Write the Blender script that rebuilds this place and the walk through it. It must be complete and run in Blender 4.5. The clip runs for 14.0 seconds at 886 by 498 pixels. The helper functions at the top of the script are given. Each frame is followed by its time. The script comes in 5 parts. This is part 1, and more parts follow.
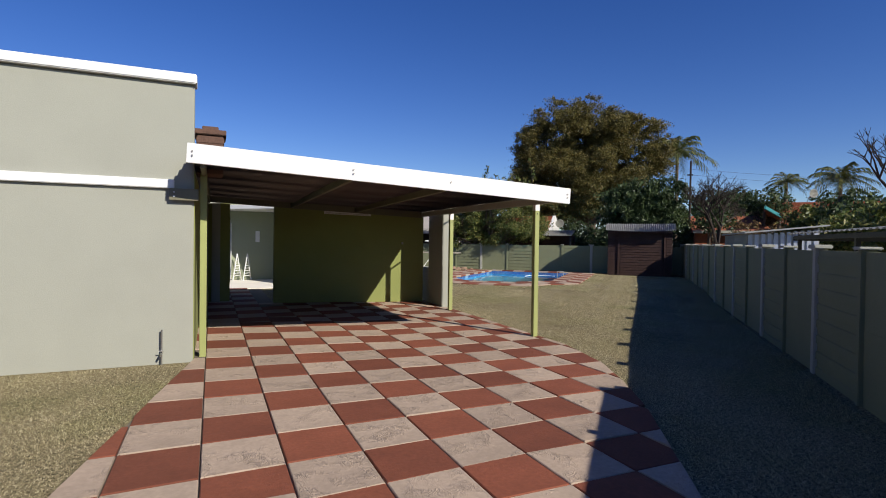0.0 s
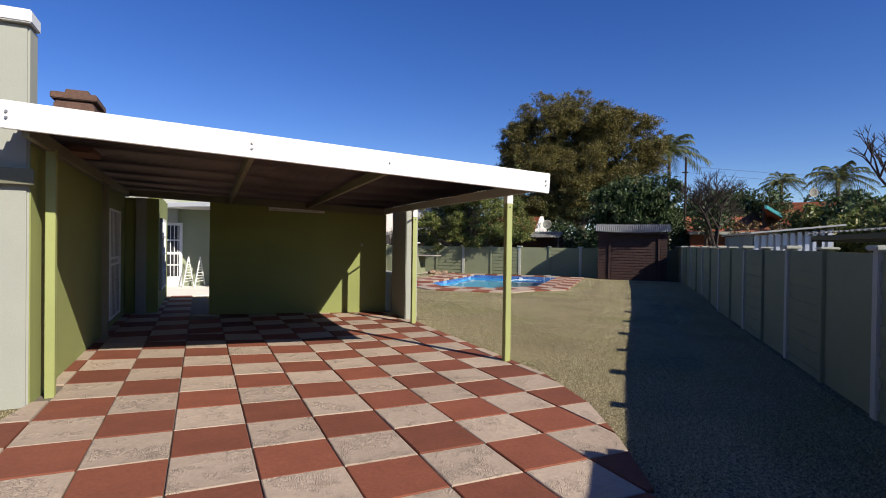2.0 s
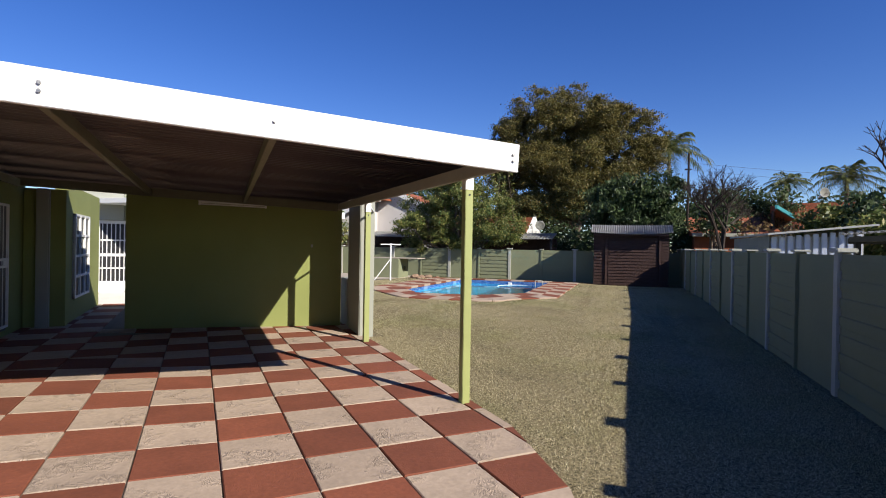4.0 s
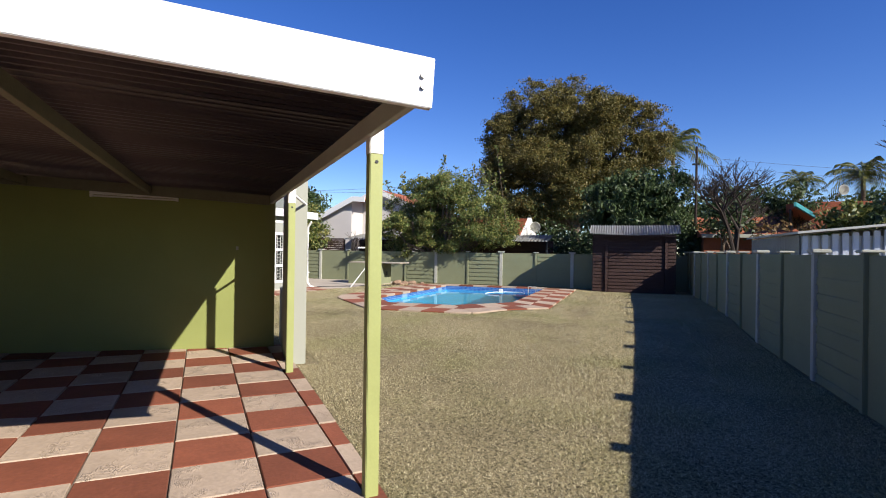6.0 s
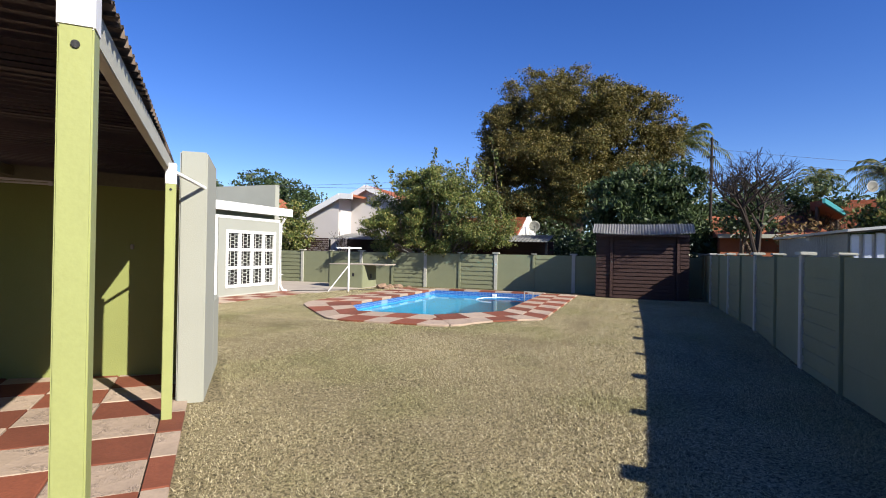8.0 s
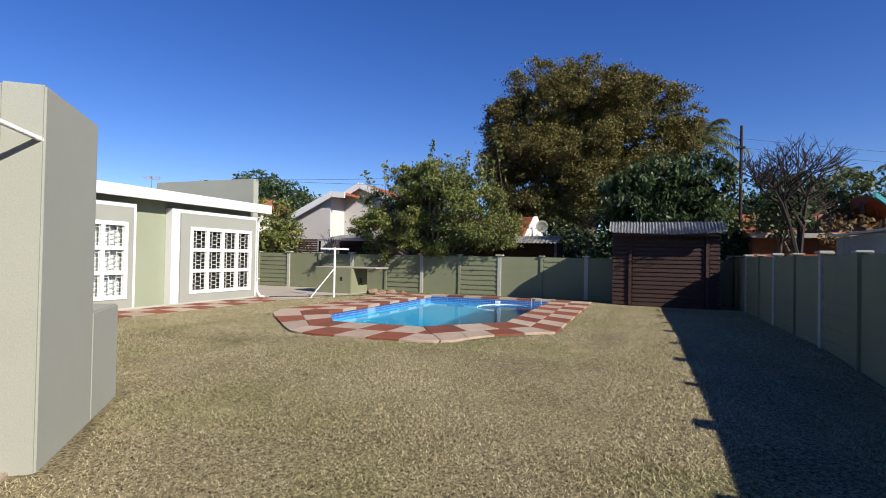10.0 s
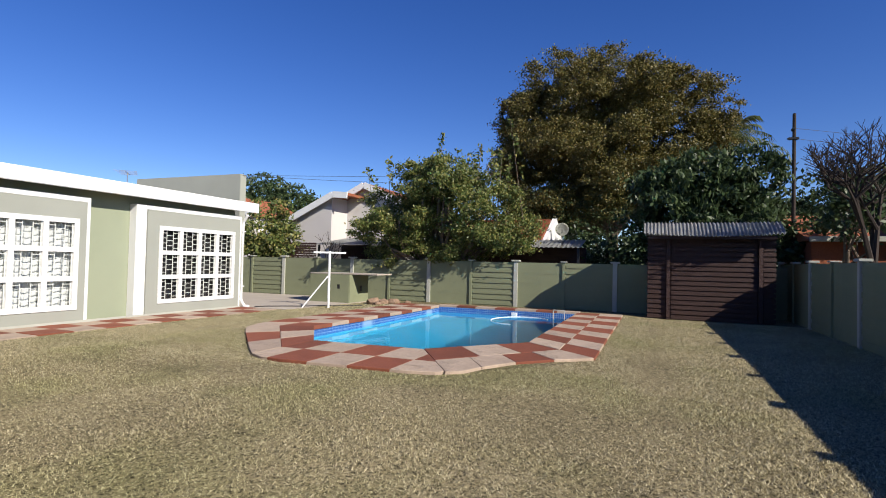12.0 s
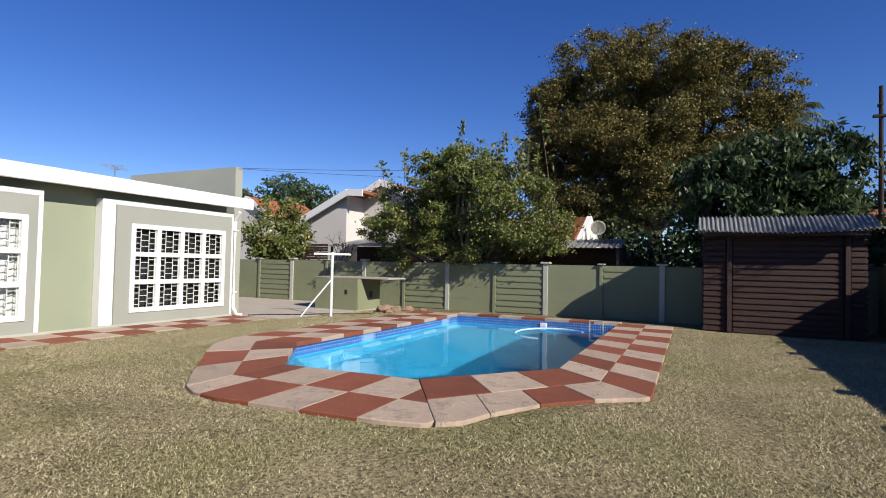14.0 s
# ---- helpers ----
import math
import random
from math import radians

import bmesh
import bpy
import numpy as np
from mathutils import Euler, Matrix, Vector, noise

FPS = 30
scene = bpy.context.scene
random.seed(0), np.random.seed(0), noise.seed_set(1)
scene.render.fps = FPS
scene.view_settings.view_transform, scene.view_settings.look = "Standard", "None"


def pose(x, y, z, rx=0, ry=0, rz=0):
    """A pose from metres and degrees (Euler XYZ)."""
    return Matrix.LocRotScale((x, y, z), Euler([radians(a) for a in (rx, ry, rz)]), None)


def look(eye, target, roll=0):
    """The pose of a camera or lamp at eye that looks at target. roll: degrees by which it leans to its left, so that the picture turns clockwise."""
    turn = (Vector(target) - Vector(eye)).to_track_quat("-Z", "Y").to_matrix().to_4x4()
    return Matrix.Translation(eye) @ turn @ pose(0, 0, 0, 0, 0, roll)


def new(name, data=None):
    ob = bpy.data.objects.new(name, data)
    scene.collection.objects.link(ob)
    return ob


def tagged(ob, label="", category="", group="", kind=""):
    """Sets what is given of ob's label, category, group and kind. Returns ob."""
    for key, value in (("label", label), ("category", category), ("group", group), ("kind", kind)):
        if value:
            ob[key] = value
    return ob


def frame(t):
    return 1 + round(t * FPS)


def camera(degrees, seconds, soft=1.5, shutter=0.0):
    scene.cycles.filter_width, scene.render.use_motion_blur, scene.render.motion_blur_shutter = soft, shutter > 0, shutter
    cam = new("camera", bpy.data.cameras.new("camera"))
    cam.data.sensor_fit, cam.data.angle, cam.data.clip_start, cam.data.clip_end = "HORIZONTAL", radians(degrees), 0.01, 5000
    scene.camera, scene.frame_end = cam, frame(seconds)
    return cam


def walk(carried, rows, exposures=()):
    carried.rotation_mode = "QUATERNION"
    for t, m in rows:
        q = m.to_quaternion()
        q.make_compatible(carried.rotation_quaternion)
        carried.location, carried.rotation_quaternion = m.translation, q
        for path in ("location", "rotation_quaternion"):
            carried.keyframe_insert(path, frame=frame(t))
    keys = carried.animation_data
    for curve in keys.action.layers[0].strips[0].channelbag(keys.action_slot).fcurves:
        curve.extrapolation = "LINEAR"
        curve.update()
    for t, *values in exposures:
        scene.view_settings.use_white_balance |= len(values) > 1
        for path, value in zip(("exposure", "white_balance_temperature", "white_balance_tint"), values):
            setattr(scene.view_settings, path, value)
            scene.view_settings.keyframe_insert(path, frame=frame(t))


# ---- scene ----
cam = camera(80.1, 14.0, soft=1.0)
PATH = [
    (0, (-1.131, -5.403, 1.697), (-0.327, -3.572, 1.667), 0.8),
    (0.5, (-0.806, -5.022, 1.708), (0.015, -3.199, 1.681), 0.9),
    (1, (-0.444, -4.653, 1.689), (0.385, -2.833, 1.667), 0.8),
    (1.5, (-0.138, -4.248, 1.675), (0.698, -2.431, 1.655), 0.8),
    (2, (0.208, -3.869, 1.674), (1.043, -2.052, 1.654), 0.8),
    (2.5, (0.512, -3.511, 1.664), (1.352, -1.695, 1.648), 0.9),
    (3, (0.857, -3.137, 1.681), (1.701, -1.324, 1.665), 1.0),
    (5.5, (2.809, -1.145, 1.63), (3.648, 0.671, 1.633), 0.9),
    (6, (3.177, -0.749, 1.632), (4.013, 1.068, 1.637), 0.8),
    (6.5, (3.53, -0.357, 1.648), (4.362, 1.462, 1.653), 0.9),
    (7, (3.883, 0.007, 1.652), (4.711, 1.828, 1.658), 0.9),
    (7.5, (4.235, 0.37, 1.636), (5.058, 2.193, 1.644), 0.9),
    (8, (4.581, 0.773, 1.631), (5.399, 2.599, 1.64), 1.0),
    (10.5, (5.875, 3.015, 1.496), (6.666, 4.852, 1.53), 1.1),
    (11, (6.084, 3.493, 1.508), (6.863, 5.334, 1.548), 1.2),
    (11.5, (6.286, 3.95, 1.481), (7.057, 5.795, 1.533), 1.3),
    (12, (6.536, 4.377, 1.475), (7.295, 6.227, 1.528), 1.3),
    (12.5, (6.797, 4.775, 1.493), (7.541, 6.631, 1.553), 1.2),
    (13, (7.061, 5.198, 1.479), (7.781, 7.063, 1.542), 1.3),
    (13.5, (7.313, 5.626, 1.463), (8.003, 7.503, 1.526), 1.2),
    (14, (7.593, 6.03, 1.478), (8.239, 7.922, 1.539), 1.2),
]
walk(cam, [(t, look(eye, target, roll)) for t, eye, target, roll in PATH],
     [(0, 0.33), (1, 0.43), (3, 0.66), (5.5, 0.78), (7, 1.10), (7.5, 1.16), (8, 0.96), (10.5, 0.64), (12, 0.61), (14, 0.53)])

# ---- sun, sky ----
SUN_EL, SUN_AZ = 32.5, 157.0
to_sun = Vector((math.sin(radians(SUN_AZ)) * math.cos(radians(SUN_EL)), math.cos(radians(SUN_AZ)) * math.cos(radians(SUN_EL)), math.sin(radians(SUN_EL))))
world = bpy.data.worlds.new("sky")
scene.world = world
world.use_nodes = True
wn = world.node_tree
sky = wn.nodes.new("ShaderNodeTexSky")
sky.sky_type = "NISHITA"
sky.sun_disc = False
sky.sun_elevation, sky.sun_rotation = radians(SUN_EL), radians(SUN_AZ)
sky.air_density, sky.dust_density, sky.ozone_density, sky.altitude = 1.0, 0.3, 3.0, 1500
vivid = wn.nodes.new("ShaderNodeHueSaturation")
vivid.inputs["Saturation"].default_value, vivid.inputs["Hue"].default_value = 1.29, 0.520
wn.links.new(sky.outputs[0], vivid.inputs["Color"])
wn.links.new(vivid.outputs[0], wn.nodes["Background"].inputs[0])
wn.nodes["Background"].inputs[1].default_value = 0.087
sun = new("sun", bpy.data.lights.new("sun", "SUN"))
sun.data.energy, sun.data.angle, sun.data.color = 5.0, radians(0.5), (1.0, 0.93, 0.82)
sun.matrix_world = look(to_sun * 30, (0, 0, 0))



# ---- materials ----
def mat(name, base, rough=0.7, metal=0.0, var=0.12, scale=3.0, fine=60.0, bump=0.15, rand=0.0, stain=0.0, stretch=(1, 1, 1), second=None, spec=0.4, relief=0.0):
    """A procedural surface: base colour varied at two scales, with fine relief."""
    m = bpy.data.materials.new(name)
    m.use_nodes = True
    t = m.node_tree
    N, K = t.nodes, t.links
    b = N["Principled BSDF"]
    b.inputs["Roughness"].default_value, b.inputs["Metallic"].default_value = rough, metal
    b.inputs["Specular IOR Level"].default_value = spec
    co = N.new("ShaderNodeTexCoord")
    mp = N.new("ShaderNodeMapping")
    mp.inputs["Scale"].default_value = stretch
    K.new(co.outputs["Object"], mp.inputs[0])
    if rand:
        own, spread = N.new("ShaderNodeObjectInfo"), N.new("ShaderNodeVectorMath")
        spread.operation = "SCALE"
        spread.inputs[0].default_value = (31.0, 57.0, 13.0)
        K.new(own.outputs["Random"], spread.inputs["Scale"])
        K.new(spread.outputs[0], mp.inputs["Location"])
    big, small = N.new("ShaderNodeTexNoise"), N.new("ShaderNodeTexNoise")
    big.inputs["Scale"].default_value, small.inputs["Scale"].default_value = scale, fine
    big.inputs["Detail"].default_value, small.inputs["Detail"].default_value = 5, 4
    for n in (big, small):
        K.new(mp.outputs[0], n.inputs["Vector"])
    mixn = N.new("ShaderNodeMath")
    mixn.operation = "ADD"
    K.new(big.outputs[0], mixn.inputs[0])
    K.new(small.outputs[0], mixn.inputs[1])
    ramp = N.new("ShaderNodeMapRange")
    ramp.inputs["From Min"].default_value, ramp.inputs["From Max"].default_value = 0.65, 1.35
    K.new(mixn.outputs[0], ramp.inputs[0])
    mix = N.new("ShaderNodeMix")
    mix.data_type = "RGBA"
    K.new(ramp.outputs[0], mix.inputs["Factor"])
    lo = [c * (1 - var) for c in base]
    hi = [min(1, c * (1 + var)) for c in base] if second is None else list(second)
    mix.inputs["A"].default_value, mix.inputs["B"].default_value = (*lo, 1), (*hi, 1)
    out = mix.outputs["Result"]
    if stain:
        st = N.new("ShaderNodeTexNoise")
        st.inputs["Scale"].default_value, st.inputs["Detail"].default_value = 0.9, 8
        K.new(co.outputs["Object"], st.inputs["Vector"])
        sr = N.new("ShaderNodeMapRange")
        sr.inputs["From Min"].default_value, sr.inputs["From Max"].default_value = 0.48, 0.72
        sr.inputs["To Max"].default_value = stain
        K.new(st.outputs[0], sr.inputs[0])
        m2 = N.new("ShaderNodeMix")
        m2.data_type = "RGBA"
        K.new(sr.outputs[0], m2.inputs["Factor"])
        K.new(out, m2.inputs["A"])
        m2.inputs["B"].default_value = (*[c * 0.62 for c in base], 1)
        out = m2.outputs["Result"]
    if rand:
        oi = N.new("ShaderNodeObjectInfo")
        rr = N.new("ShaderNodeMapRange")
        rr.inputs["To Min"].default_value, rr.inputs["To Max"].default_value = 1 - rand, 1 + rand
        K.new(oi.outputs["Random"], rr.inputs[0])
        hv = N.new("ShaderNodeHueSaturation")
        K.new(rr.outputs[0], hv.inputs["Value"])
        K.new(out, hv.inputs["Color"])
        out = hv.outputs[0]
    K.new(out, b.inputs["Base Color"])
    if bump:
        bp = N.new("ShaderNodeBump")
        bp.inputs["Strength"].default_value, bp.inputs["Distance"].default_value = bump, 0.02
        K.new(mixn.outputs[0], bp.inputs["Height"])
        last = bp
        if relief:
            wv = N.new("ShaderNodeTexNoise")
            wv.inputs["Scale"].default_value, wv.inputs["Detail"].default_value, wv.inputs["Distortion"].default_value = 9.0, 2, 2.6
            K.new(mp.outputs[0], wv.inputs["Vector"])
            rg = N.new("ShaderNodeMath")
            rg.operation = "PINGPONG"
            rg.inputs[1].default_value = 0.09
            K.new(wv.outputs[0], rg.inputs[0])
            where = N.new("ShaderNodeMapRange")
            where.inputs["From Min"].default_value, where.inputs["From Max"].default_value = 0.47, 0.60
            K.new(big.outputs[0], where.inputs[0])
            rg2 = N.new("ShaderNodeMath")
            rg2.operation = "MULTIPLY"
            K.new(rg.outputs[0], rg2.inputs[0])
            K.new(where.outputs[0], rg2.inputs[1])
            rg = rg2
            b2 = N.new("ShaderNodeBump")
            b2.inputs["Strength"].default_value, b2.inputs["Distance"].default_value = relief, 0.085
            K.new(rg.outputs[0], b2.inputs["Height"])
            K.new(bp.outputs[0], b2.inputs["Normal"])
            last = b2
        K.new(last.outputs[0], b.inputs["Normal"])
    return m


WALL = mat("plaster_grey_green", (0.298, 0.304, 0.258), 0.9, var=0.05, scale=1.2, fine=90, bump=0.12, stain=0.12)
LIME = mat("plaster_lime_green", (0.227, 0.252, 0.0819), 0.9, var=0.06, scale=1.5, fine=90, bump=0.12, stain=0.15)
BAYGREY = mat("plaster_cool_grey", (0.277, 0.286, 0.249), 0.9, var=0.05, scale=1.2, fine=90, bump=0.1, stain=0.1)
SAGE = mat("plaster_sage", (0.258, 0.284, 0.198), 0.9, var=0.05, scale=1.2, fine=90, bump=0.1, stain=0.1)
WHITE = mat("white_paint", (0.674, 0.674, 0.66), 0.5, var=0.03, scale=4, fine=80, bump=0.05)
POST = mat("lime_painted_steel", (0.284, 0.308, 0.113), 0.5, var=0.06, scale=5, fine=70, bump=0.05, stain=0.15)
TILE_L = mat("slab_buff", (0.378, 0.29, 0.218), 0.85, var=0.16, scale=3.5, fine=26, bump=0.16, rand=0.10, stain=0.3, relief=0.9)
TILE_R = mat("slab_red", (0.18, 0.0536, 0.0271), 0.85, var=0.2, scale=3.0, fine=30, bump=0.16, rand=0.22, stain=0.3, relief=0.22)
JOINT = mat("joint_sand", (0.145, 0.12, 0.0941), 0.95, var=0.2, scale=6, fine=80)
GRASS = mat("dry_lawn", (0.18, 0.148, 0.083), 0.95, var=0.3, scale=0.7, fine=26, bump=0.9, second=(0.275, 0.23, 0.135), spec=0.1)
FENCE = mat("fence_green_concrete", (0.189, 0.204, 0.122), 0.9, var=0.08, scale=2, fine=60, bump=0.2, stain=0.3)
FENCE_POST = mat("fence_post_pale", (0.378, 0.378, 0.328), 0.85, var=0.08, scale=4, fine=60, bump=0.2, stain=0.3)
SHED_WOOD = mat("dark_stained_logs", (0.042, 0.020, 0.016), 0.7, var=0.4, scale=3, fine=50, bump=0.4, stretch=(1, 1, 8))
ZINC = mat("corrugated_zinc", (0.414, 0.414, 0.4), 0.5, 0.35, var=0.12, scale=2, fine=30, bump=0.05, stain=0.2)
ROOF_UNDER = mat("brown_roof_sheet", (0.14, 0.107, 0.086), 0.55, 0.1, var=0.15, scale=2, fine=40, bump=0.08)
POOL_IN = mat("pool_blue_plaster", (0.0252, 0.277, 0.47), 0.6, var=0.08, scale=1.3, fine=20, bump=0.05)
POOL_TILE = mat("pool_mosaic_blue", (0.0252, 0.0924, 0.302), 0.25, var=0.25, scale=30, fine=60, bump=0.05)
_n, _k = POOL_TILE.node_tree.nodes, POOL_TILE.node_tree.links
_c, _b = _n.new("ShaderNodeTexCoord"), _n.new("ShaderNodeTexVoronoi")
_b.distance, _b.feature = "CHEBYCHEV", "F1"
_b.inputs["Scale"].default_value, _b.inputs["Randomness"].default_value = 18.0, 0.0
_k.new(_c.outputs["Object"], _b.inputs["Vector"])
_r = _n.new("ShaderNodeMapRange")
_r.inputs["From Min"].default_value, _r.inputs["From Max"].default_value = 0.42, 0.46
_k.new(_b.outputs["Distance"], _r.inputs[0])
_x = _n.new("ShaderNodeMix")
_x.data_type = "RGBA"
_old = _n["Principled BSDF"].inputs["Base Color"].links[0].from_socket
_k.new(_r.outputs[0], _x.inputs["Factor"])
_k.new(_old, _x.inputs["A"])
_x.inputs["B"].default_value = (0.20, 0.30, 0.46, 1)
_k.new(_x.outputs["Result"], _n["Principled BSDF"].inputs["Base Color"])
REDROOF = mat("clay_roof_tile", (0.265, 0.0819, 0.0378), 0.85, var=0.25, scale=3, fine=25, bump=0.3)
TWIG = mat("dark_twig", (0.035, 0.025, 0.02), 0.95, var=0.3, scale=8, fine=40, bump=0.3)
BARK = mat("bark", (0.12, 0.09, 0.065), 0.95, var=0.3, scale=8, fine=40, bump=0.6)
OLD_STEEL = mat("dull_olive_steel", (0.151, 0.145, 0.0941), 0.6, var=0.15, scale=4, fine=50, bump=0.1, stain=0.2)
# near-black: shade of openings and holes put in as colour, also black parts
DARK = mat("unlit_openings_and_black", (0.02, 0.02, 0.022), 0.4, var=0.1)
CONC = mat("concrete_slab", (0.378, 0.328, 0.271), 0.9, var=0.1, scale=1.5, fine=40, bump=0.2, stain=0.2)
NWALL = mat("neighbour_white_plaster", (0.517, 0.486, 0.466), 0.9, var=0.04, scale=1, fine=50, bump=0.1)
TEAL = mat("teal_paint", (0.03, 0.20, 0.22), 0.5, var=0.05)
BRASS = mat("bolt_steel", (0.35, 0.34, 0.32), 0.4, 0.9, var=0.1)


# ---- builders ----
def part(name, bm, material, parent=None, label="", smooth=False):
    me = bpy.data.meshes.new(name)
    if smooth:
        for f in bm.faces:
            f.smooth = True
    bm.to_mesh(me)
    bm.free()
    me.materials.append(material)
    ob = new(name, me)
    ob.parent = parent
    if label:
        ob["label"] = label
    return ob


def thing(name, label, category, m=None, group="", kind=""):
    ob = new(name)
    ob.matrix_world = m if m is not None else Matrix.Identity(4)
    return tagged(ob, label, category, group, kind)


def box_into(bm, x0, x1, y0, y1, z0, z1, bevel=0.0, m=None):
    made = bmesh.ops.create_cube(bm, size=1.0)["verts"]
    bmesh.ops.transform(bm, matrix=Matrix.Translation(((x0 + x1) / 2, (y0 + y1) / 2, (z0 + z1) / 2)) @ Matrix.Diagonal((abs(x1 - x0), abs(y1 - y0), abs(z1 - z0), 1)), verts=made)
    if bevel:
        edges = list({e for v in made for e in v.link_edges})
        made = [v for v in bmesh.ops.bevel(bm, geom=edges, offset=bevel, segments=2, affect="EDGES")["verts"]]
        made = list({v for v in made})
    if m is not None:
        bmesh.ops.transform(bm, matrix=m, verts=[v for v in made if v.is_valid])
    return bm


def box(x0, x1, y0, y1, z0, z1, bevel=0.004, m=None):
    return box_into(bmesh.new(), x0, x1, y0, y1, z0, z1, bevel, m)


def prism(points, z0, z1, chamfer=0.0):
    """An upright prism over a plan polygon, its top edge chamfered."""
    bm = bmesh.new()
    n = len(points)
    c = Vector((sum(p[0] for p in points) / n, sum(p[1] for p in points) / n))
    rings = [[bm.verts.new((p[0], p[1], z0)) for p in points]]
    if chamfer:
        rings.append([bm.verts.new((p[0], p[1], z1 - chamfer)) for p in points])
        ins = []
        for p in points:
            q = Vector(p[:2])
            d = (c - q)
            ins.append(q + d.normalized() * min(chamfer * 1.4, d.length * 0.4))
        rings.append([bm.verts.new((q.x, q.y, z1)) for q in ins])
    else:
        rings.append([bm.verts.new((p[0], p[1], z1)) for p in points])
    for a, b in zip(rings, rings[1:]):
        for k in range(n):
            bm.faces.new((a[k], a[(k + 1) % n], b[(k + 1) % n], b[k]))
    bm.faces.new(rings[-1])
    bm.faces.new(rings[0][::-1])
    bmesh.ops.recalc_face_normals(bm, faces=bm.faces)
    return bm


def tube_into(bm, a, b, r0, r1, sides=8):
    a, b = Vector(a), Vector(b)
    q = (b - a).to_track_quat("Z", "Y")
    ends = []
    for c, r in ((a, r0), (b, r1)):
        ends.append([bm.verts.new(c + q @ Vector((math.cos(2 * math.pi * k / sides) * r, math.sin(2 * math.pi * k / sides) * r, 0))) for k in range(sides)])
    for k in range(sides):
        bm.faces.new((ends[0][k], ends[0][(k + 1) % sides], ends[1][(k + 1) % sides], ends[1][k]))
    bm.faces.new(ends[1])
    bm.faces.new(ends[0][::-1])
    return bm


def pipe_into(bm, points, r, sides=6):
    """One unbroken round pipe through the points."""
    pts = [Vector(p) for p in points]
    rings = []
    for k, p in enumerate(pts):
        q = (pts[min(k + 1, len(pts) - 1)] - pts[max(k - 1, 0)]).to_track_quat("Z", "Y")
        rings.append([bm.verts.new(p + q @ Vector((math.cos(2 * math.pi * i / sides) * r, math.sin(2 * math.pi * i / sides) * r, 0))) for i in range(sides)])
    for a, b in zip(rings, rings[1:]):
        for i in range(sides):
            bm.faces.new((a[i], a[(i + 1) % sides], b[(i + 1) % sides], b[i]))
    bm.faces.new(rings[-1])
    bm.faces.new(rings[0][::-1])
    return bm


def clip(poly, a, b):
    """The part of a plan polygon to the left of the line a to b."""
    out = []
    side = lambda p: (b[0] - a[0]) * (p[1] - a[1]) - (b[1] - a[1]) * (p[0] - a[0])
    for p, q in zip(poly, poly[1:] + poly[:1]):
        s, t = side(p), side(q)
        if s >= 0:
            out.append(p)
        if s * t < 0:
            k = s / (s - t)
            out.append((p[0] + k * (q[0] - p[0]), p[1] + k * (q[1] - p[1])))
    return out


def area(poly):
    return 0.5 * sum(p[0] * q[1] - q[0] * p[1] for p, q in zip(poly, poly[1:] + poly[:1]))


def smoothstep(a, b, x):
    k = min(1, max(0, (x - a) / (b - a)))
    return k * k * (3 - 2 * k)


# The house, its fences and the pool stand turned to the carport: u runs along the side fence, v across the lawn.
TURN = 46.0
HOUSE = pose(0, 0, 0, 0, 0, TURN)


def uv(u, v, z=0.0):
    return HOUSE @ Vector((u, v, z))


def lawn_height(u, v=-3.0):
    x = uv(u, v).x
    side = max(smoothstep(4.5, 6.5, x), smoothstep(10.5, 13.0, u)) * (1 - smoothstep(9.0, 10.0, v) * (1 - smoothstep(17.0, 19.0, u)))
    low = smoothstep(-2.5, -4.2, v) if v > -30 else 1.0
    rim = smoothstep(12.4, 13.2, u) * smoothstep(-1.9, -1.0, v) * (1 - smoothstep(5.6, 6.6, v)) * (1 - smoothstep(23.0, 23.6, u))
    return 0.035 * rim - 0.03 + 0.16 * (smoothstep(4.0, 13.5, u) * (1 - low) + smoothstep(12.5, 16.5, u) * low) * side


# ---- ground ----
def inside(p, poly):
    hit = False
    for a, b in zip(poly, poly[1:] + poly[:1]):
        if (a[1] > p[1]) != (b[1] > p[1]) and p[0] < (b[0] - a[0]) * (p[1] - a[1]) / (b[1] - a[1]) + a[0]:
            hit = not hit
    return hit


POOL = [(14.75, 3.35), (14.85, 1.45), (16.35, 0.2), (22.55, 0.2), (22.55, 4.35), (16.3, 4.45)]


def offset(poly, d):
    """The polygon (either way round) grown by d."""
    sgn = 1 if area(poly) > 0 else -1
    out = []
    n = len(poly)
    for k in range(n):
        p, q, r = Vector(poly[k - 1]), Vector(poly[k]), Vector(poly[(k + 1) % n])
        e, f = (q - p).normalized(), (r - q).normalized()
        a, b = Vector((e.y, -e.x)) * sgn, Vector((f.y, -f.x)) * sgn
        m = (a + b).normalized()
        out.append(tuple(q + m * d / max(0.5, m.dot(a))))
    return out


